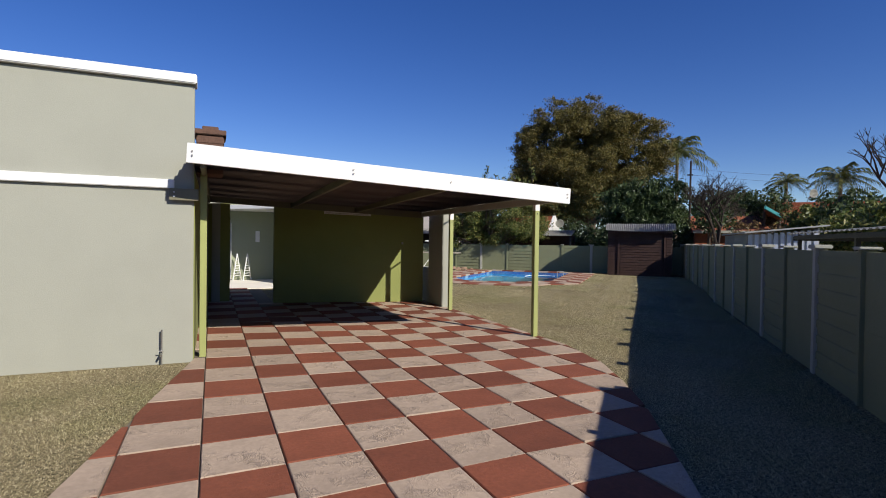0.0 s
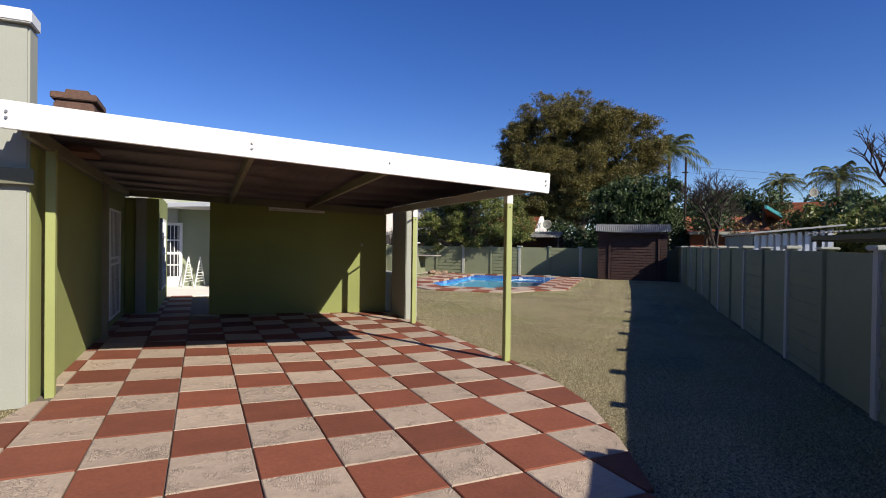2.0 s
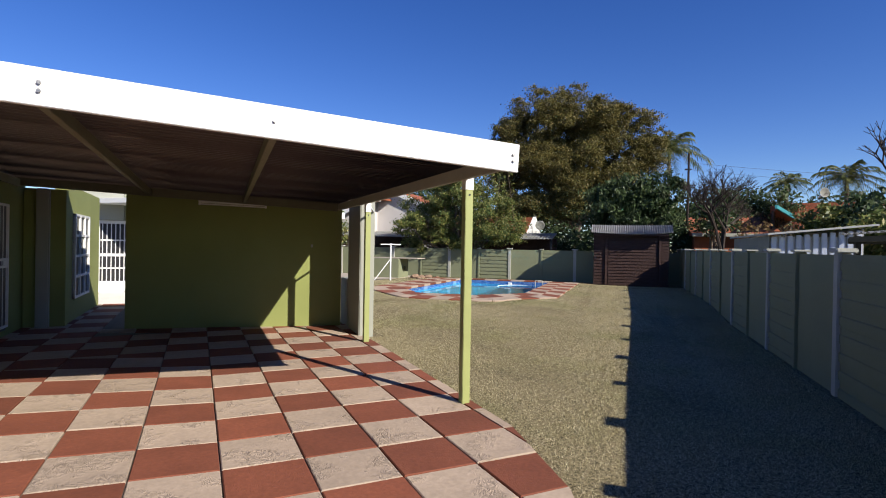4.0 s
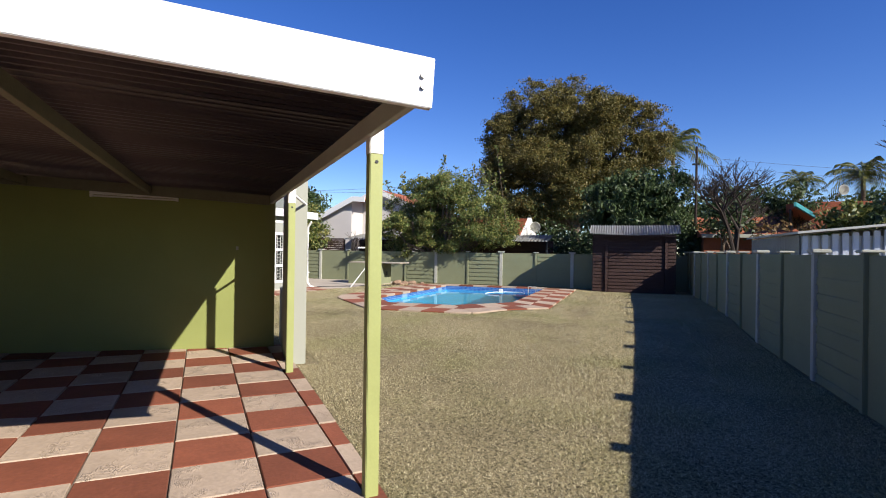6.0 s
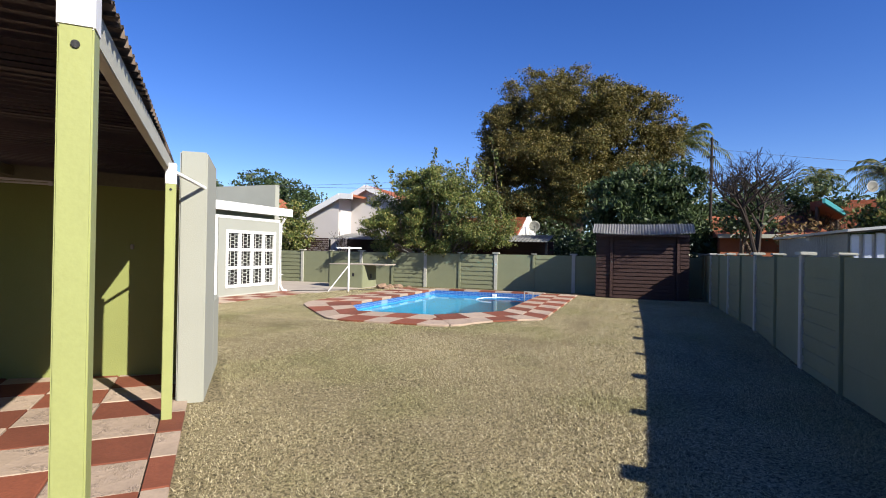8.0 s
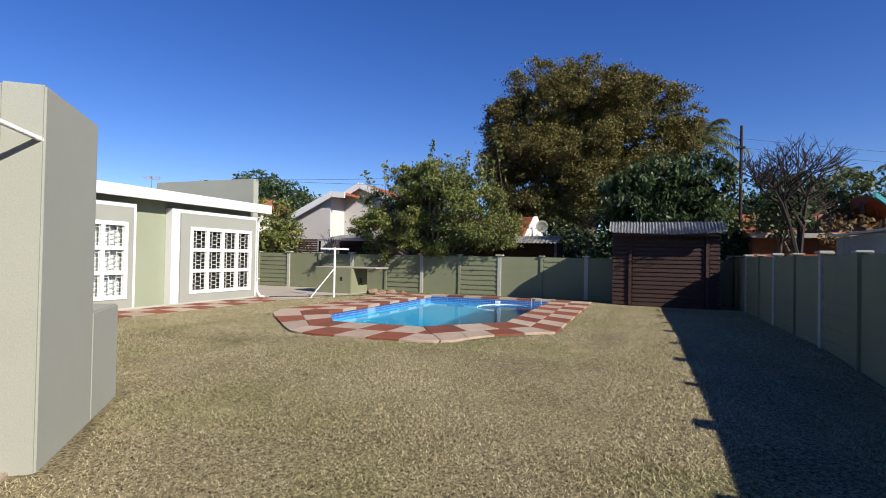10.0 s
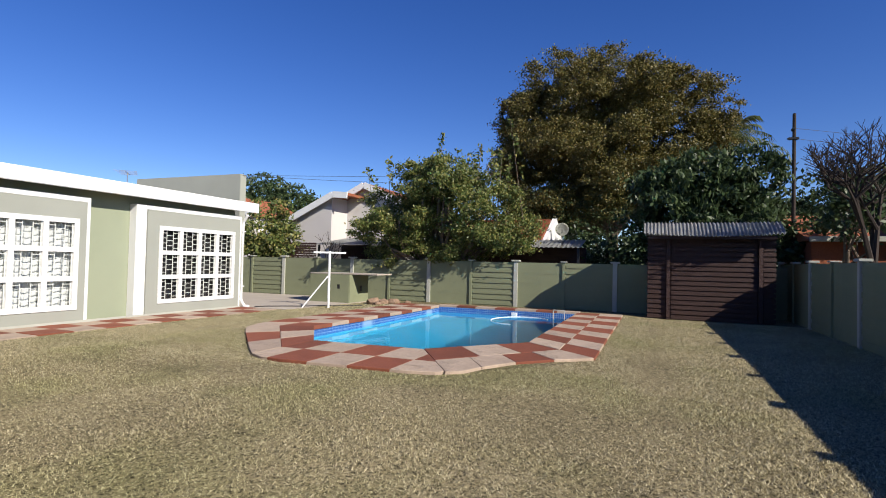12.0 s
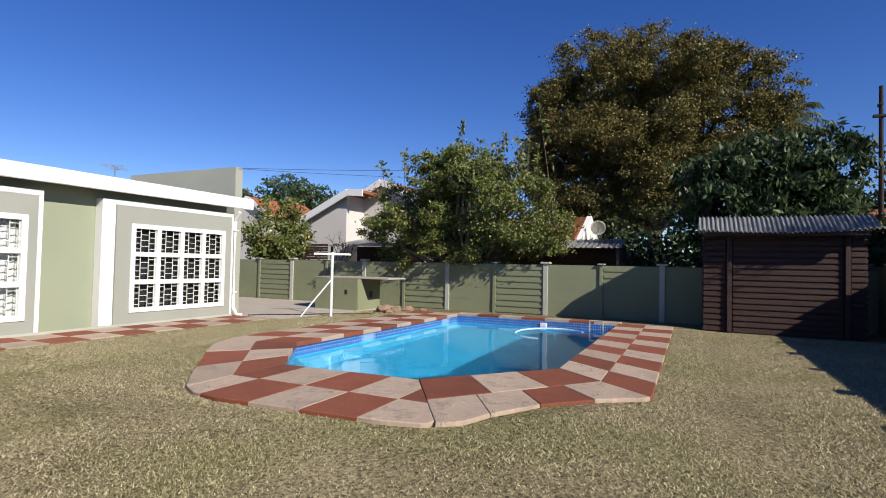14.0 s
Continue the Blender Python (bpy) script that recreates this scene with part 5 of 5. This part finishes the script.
def build_metal_shed():
    s = thing("metal_shed", "grey metal shed with pale blue ribbed end wall beyond side fence", "shed", HOUSE.copy())
    bm = bmesh.new()
    rows = []
    n = 130
    for k in range(n + 1):
        uu = 14.6 + 4.5 * k / n
        off = 0.03 * math.cos(k * 1.55)
        rows.append((bm.verts.new((uu, -6.24 + off, 0)), bm.verts.new((uu, -6.24 + off, 2.06))))
    for a, b in zip(rows, rows[1:]):
        bm.faces.new((a[0], b[0], b[1], a[1]))
    bmesh.ops.solidify(bm, geom=bm.faces[:], thickness=0.006)
    part("wall", bm, ZINC, s, "grey corrugated sheet wall")
    part("back_wall", box(14.66, 19.0, -8.2, -8.15, 0, 2.26, 0.01), ZINC, s)
    blue = mat("pale_blue_panel", (0.44, 0.48, 0.57), 0.4, 0.2, var=0.06, scale=2, fine=30, bump=0.05)
    part("end_wall", box(14.62, 14.66, -8.15, -6.28, 0, 2.05, 0.005), ZINC, s)
    for k in range(11):
        v0 = -6.24 - k * 0.177
        part("panel", box(14.56, 14.62, v0 - 0.125, v0 - 0.01, 0.1, 2.03 + 0.018 * k, 0.012), blue, s, "pale blue sheet rib")
    bm = bmesh.new()
    bmesh.ops.convex_hull(bm, input=[bm.verts.new((uu, vv, zz + dz)) for uu in (14.25, 19.2) for vv, zz in ((-6.1, 2.075), (-8.35, 2.31)) for dz in (0.0, 0.045)])
    part("roof", bm, ZINC, s, "grey sheet roof")
    c = thing("patio_roof", "grey corrugated patio roof on dark posts beyond side fence", "canopy", HOUSE.copy())
    bm = bmesh.new()
    rows = []
    for k in range(161):
        uu = 3.0 + 7.9 * k / 160
        rows.append([bm.verts.new((uu, vv, zz + 0.018 * math.cos(k * 1.2))) for vv, zz in ((-6.5, 2.0), (-10.5, 2.38))])
    for a, b in zip(rows, rows[1:]):
        bm.faces.new((a[0], b[0], b[1], a[1]))
    bmesh.ops.solidify(bm, geom=bm.faces[:], thickness=0.01)
    part("roof", bm, ZINC, c, "grey corrugated sheet")
    part("edge_beam", box(10.78, 10.84, -10.4, -6.6, 1.83, 1.93, 0.005), DARK, c)
    part("edge_beam", box(3.1, 10.78, -6.66, -6.6, 1.86, 1.95, 0.005), DARK, c)
    for uu in (3.2, 7.0, 10.7):
        part("post", box(uu, uu + 0.08, -6.76, -6.68, 0, 1.97, 0.005), DARK, c)


build_metal_shed()


# ---- unseen plain walls added behind the start to cut low sky light ----
structure("wall_sky_block", box(-14.0, 4.0, -12.6, -12.3, -0.1, 3.4, 0.02), WALL, "added unseen plain wall behind the drive, blocking low sky light")
structure("wall_sky_block_side", box(-14.3, -14.0, -12.6, 2.66, -0.1, 3.4, 0.02), WALL, "added unseen plain wall beside the front lawn, blocking low sky light")


# ---- lawn blades ----
def blade_material():
    m = leaf_material("dry_grass_blade", (0.13, 0.112, 0.056), (0.405, 0.35, 0.205), (0.72, 0.64, 0.42))
    N, K = m.node_tree.nodes, m.node_tree.links
    ramp = next(n for n in N if n.bl_idname == "ShaderNodeValToRGB")
    geo, nz, mr, mx = N.new("ShaderNodeNewGeometry"), N.new("ShaderNodeTexNoise"), N.new("ShaderNodeMapRange"), N.new("ShaderNodeMix")
    nz.inputs["Scale"].default_value, nz.inputs["Detail"].default_value = 0.55, 6
    K.new(geo.outputs["Position"], nz.inputs["Vector"])
    mr.inputs["From Min"].default_value, mr.inputs["From Max"].default_value, mr.inputs["To Max"].default_value = 0.48, 0.68, 0.6
    K.new(nz.outputs[0], mr.inputs[0])
    mx.data_type, mx.blend_type = "RGBA", "MULTIPLY"
    K.new(mr.outputs[0], mx.inputs["Factor"])
    K.new(ramp.outputs[0], mx.inputs["A"])
    mx.inputs["B"].default_value = (0.72, 0.81, 0.60, 1)
    for n in N:
        if n.bl_idname == "ShaderNodeBsdfPrincipled":
            K.new(mx.outputs["Result"], n.inputs["Base Color"])
        if n.bl_idname == "ShaderNodeBsdfTranslucent":
            K.new(mx.outputs["Result"], n.inputs[0])
    return m


def build_blades():
    rng = np.random.default_rng(77)
    n = 2100000
    u = -3.5 + 26.0 * rng.random(n) ** 1.15
    v = rng.uniform(-5.1, 7.7, n)
    r = radians(TURN)
    x, y = u * math.cos(r) - v * math.sin(r), u * math.sin(r) + v * math.cos(r)
    hull = offset(HULL, 0.02)
    ok = np.ones(n, bool)
    # keep off the paving, the pool, the path and the walls
    edge_y = np.array([p[1] for p in RIGHT_EDGE])
    edge_x = np.array([p[0] for p in RIGHT_EDGE])
    right = np.where(y > 9.1, 2.0, np.interp(y, edge_y, edge_x) + 0.03)
    left = np.where(y < 2.66, -2.12 + (y + 1.4) * (0.76 / 4.06) - 0.03, -1.4)
    ok &= (x > right) | ((x < left) & (y < 2.6))
    ok &= ~((x < 5.1) & (y > 6.9) & (y < 9.2) & (x < 4.66 + (y - 7) * 0.1))
    inpool = (u > 13.2) & (u < 23.0) & (v > -0.97) & (v < 5.65)
    idx = np.nonzero(inpool & ok)[0]
    for i in idx:
        if inside((u[i], v[i]), hull):
            ok[i] = False
    ok &= ~((u > 11.4) & (v > 7.6)) & ~((u < 11.4) & (x < 4.77) & (y > 6.9) & (y < 9.1)) & ~((u < 11.4) & (x < 2.2) & (y > 7))
    ok &= ~((u > 22.7) & (v < -1.4))
    u, v, x, y = u[ok], v[ok], x[ok], y[ok]
    n = len(u)
    z = np.array([lawn_height(a, b) for a, b in zip(u, v)])
    a = rng.uniform(0, 2 * math.pi, n)
    clump = 0.5 + 0.5 * np.sin(x * 2.1 + 1.3 * np.sin(y * 1.7)) * np.cos(y * 1.9)
    h = rng.uniform(0.008, 0.024, n) * (0.75 + 0.5 * clump)
    lean = rng.normal(size=(n, 2)) * 0.02
    w = rng.uniform(0.0015, 0.0042, n) * (1 + 0.045 * np.maximum(0, u - 2))
    dx, dy = np.cos(a) * w, np.sin(a) * w
    base = np.stack([x, y, z - 0.004], 1)
    V = np.stack([base + np.stack([dx, dy, 0 * w], 1), base - np.stack([dx, dy, 0 * w], 1), base + np.stack([lean[:, 0], lean[:, 1], h], 1)], 1).reshape(-1, 3)
    me = bpy.data.meshes.new("grass")
    me.vertices.add(3 * n)
    me.vertices.foreach_set("co", V.ravel())
    me.loops.add(3 * n)
    me.loops.foreach_set("vertex_index", np.arange(3 * n))
    me.polygons.add(n)
    me.polygons.foreach_set("loop_start", np.arange(0, 3 * n, 3))
    me.update(calc_edges=True)
    me.materials.append(blade_material())
    tagged(new("grass", me), "short dry straw-coloured grass blades of the lawn", "grass", kind="stuff")


build_blades()
build_paving()
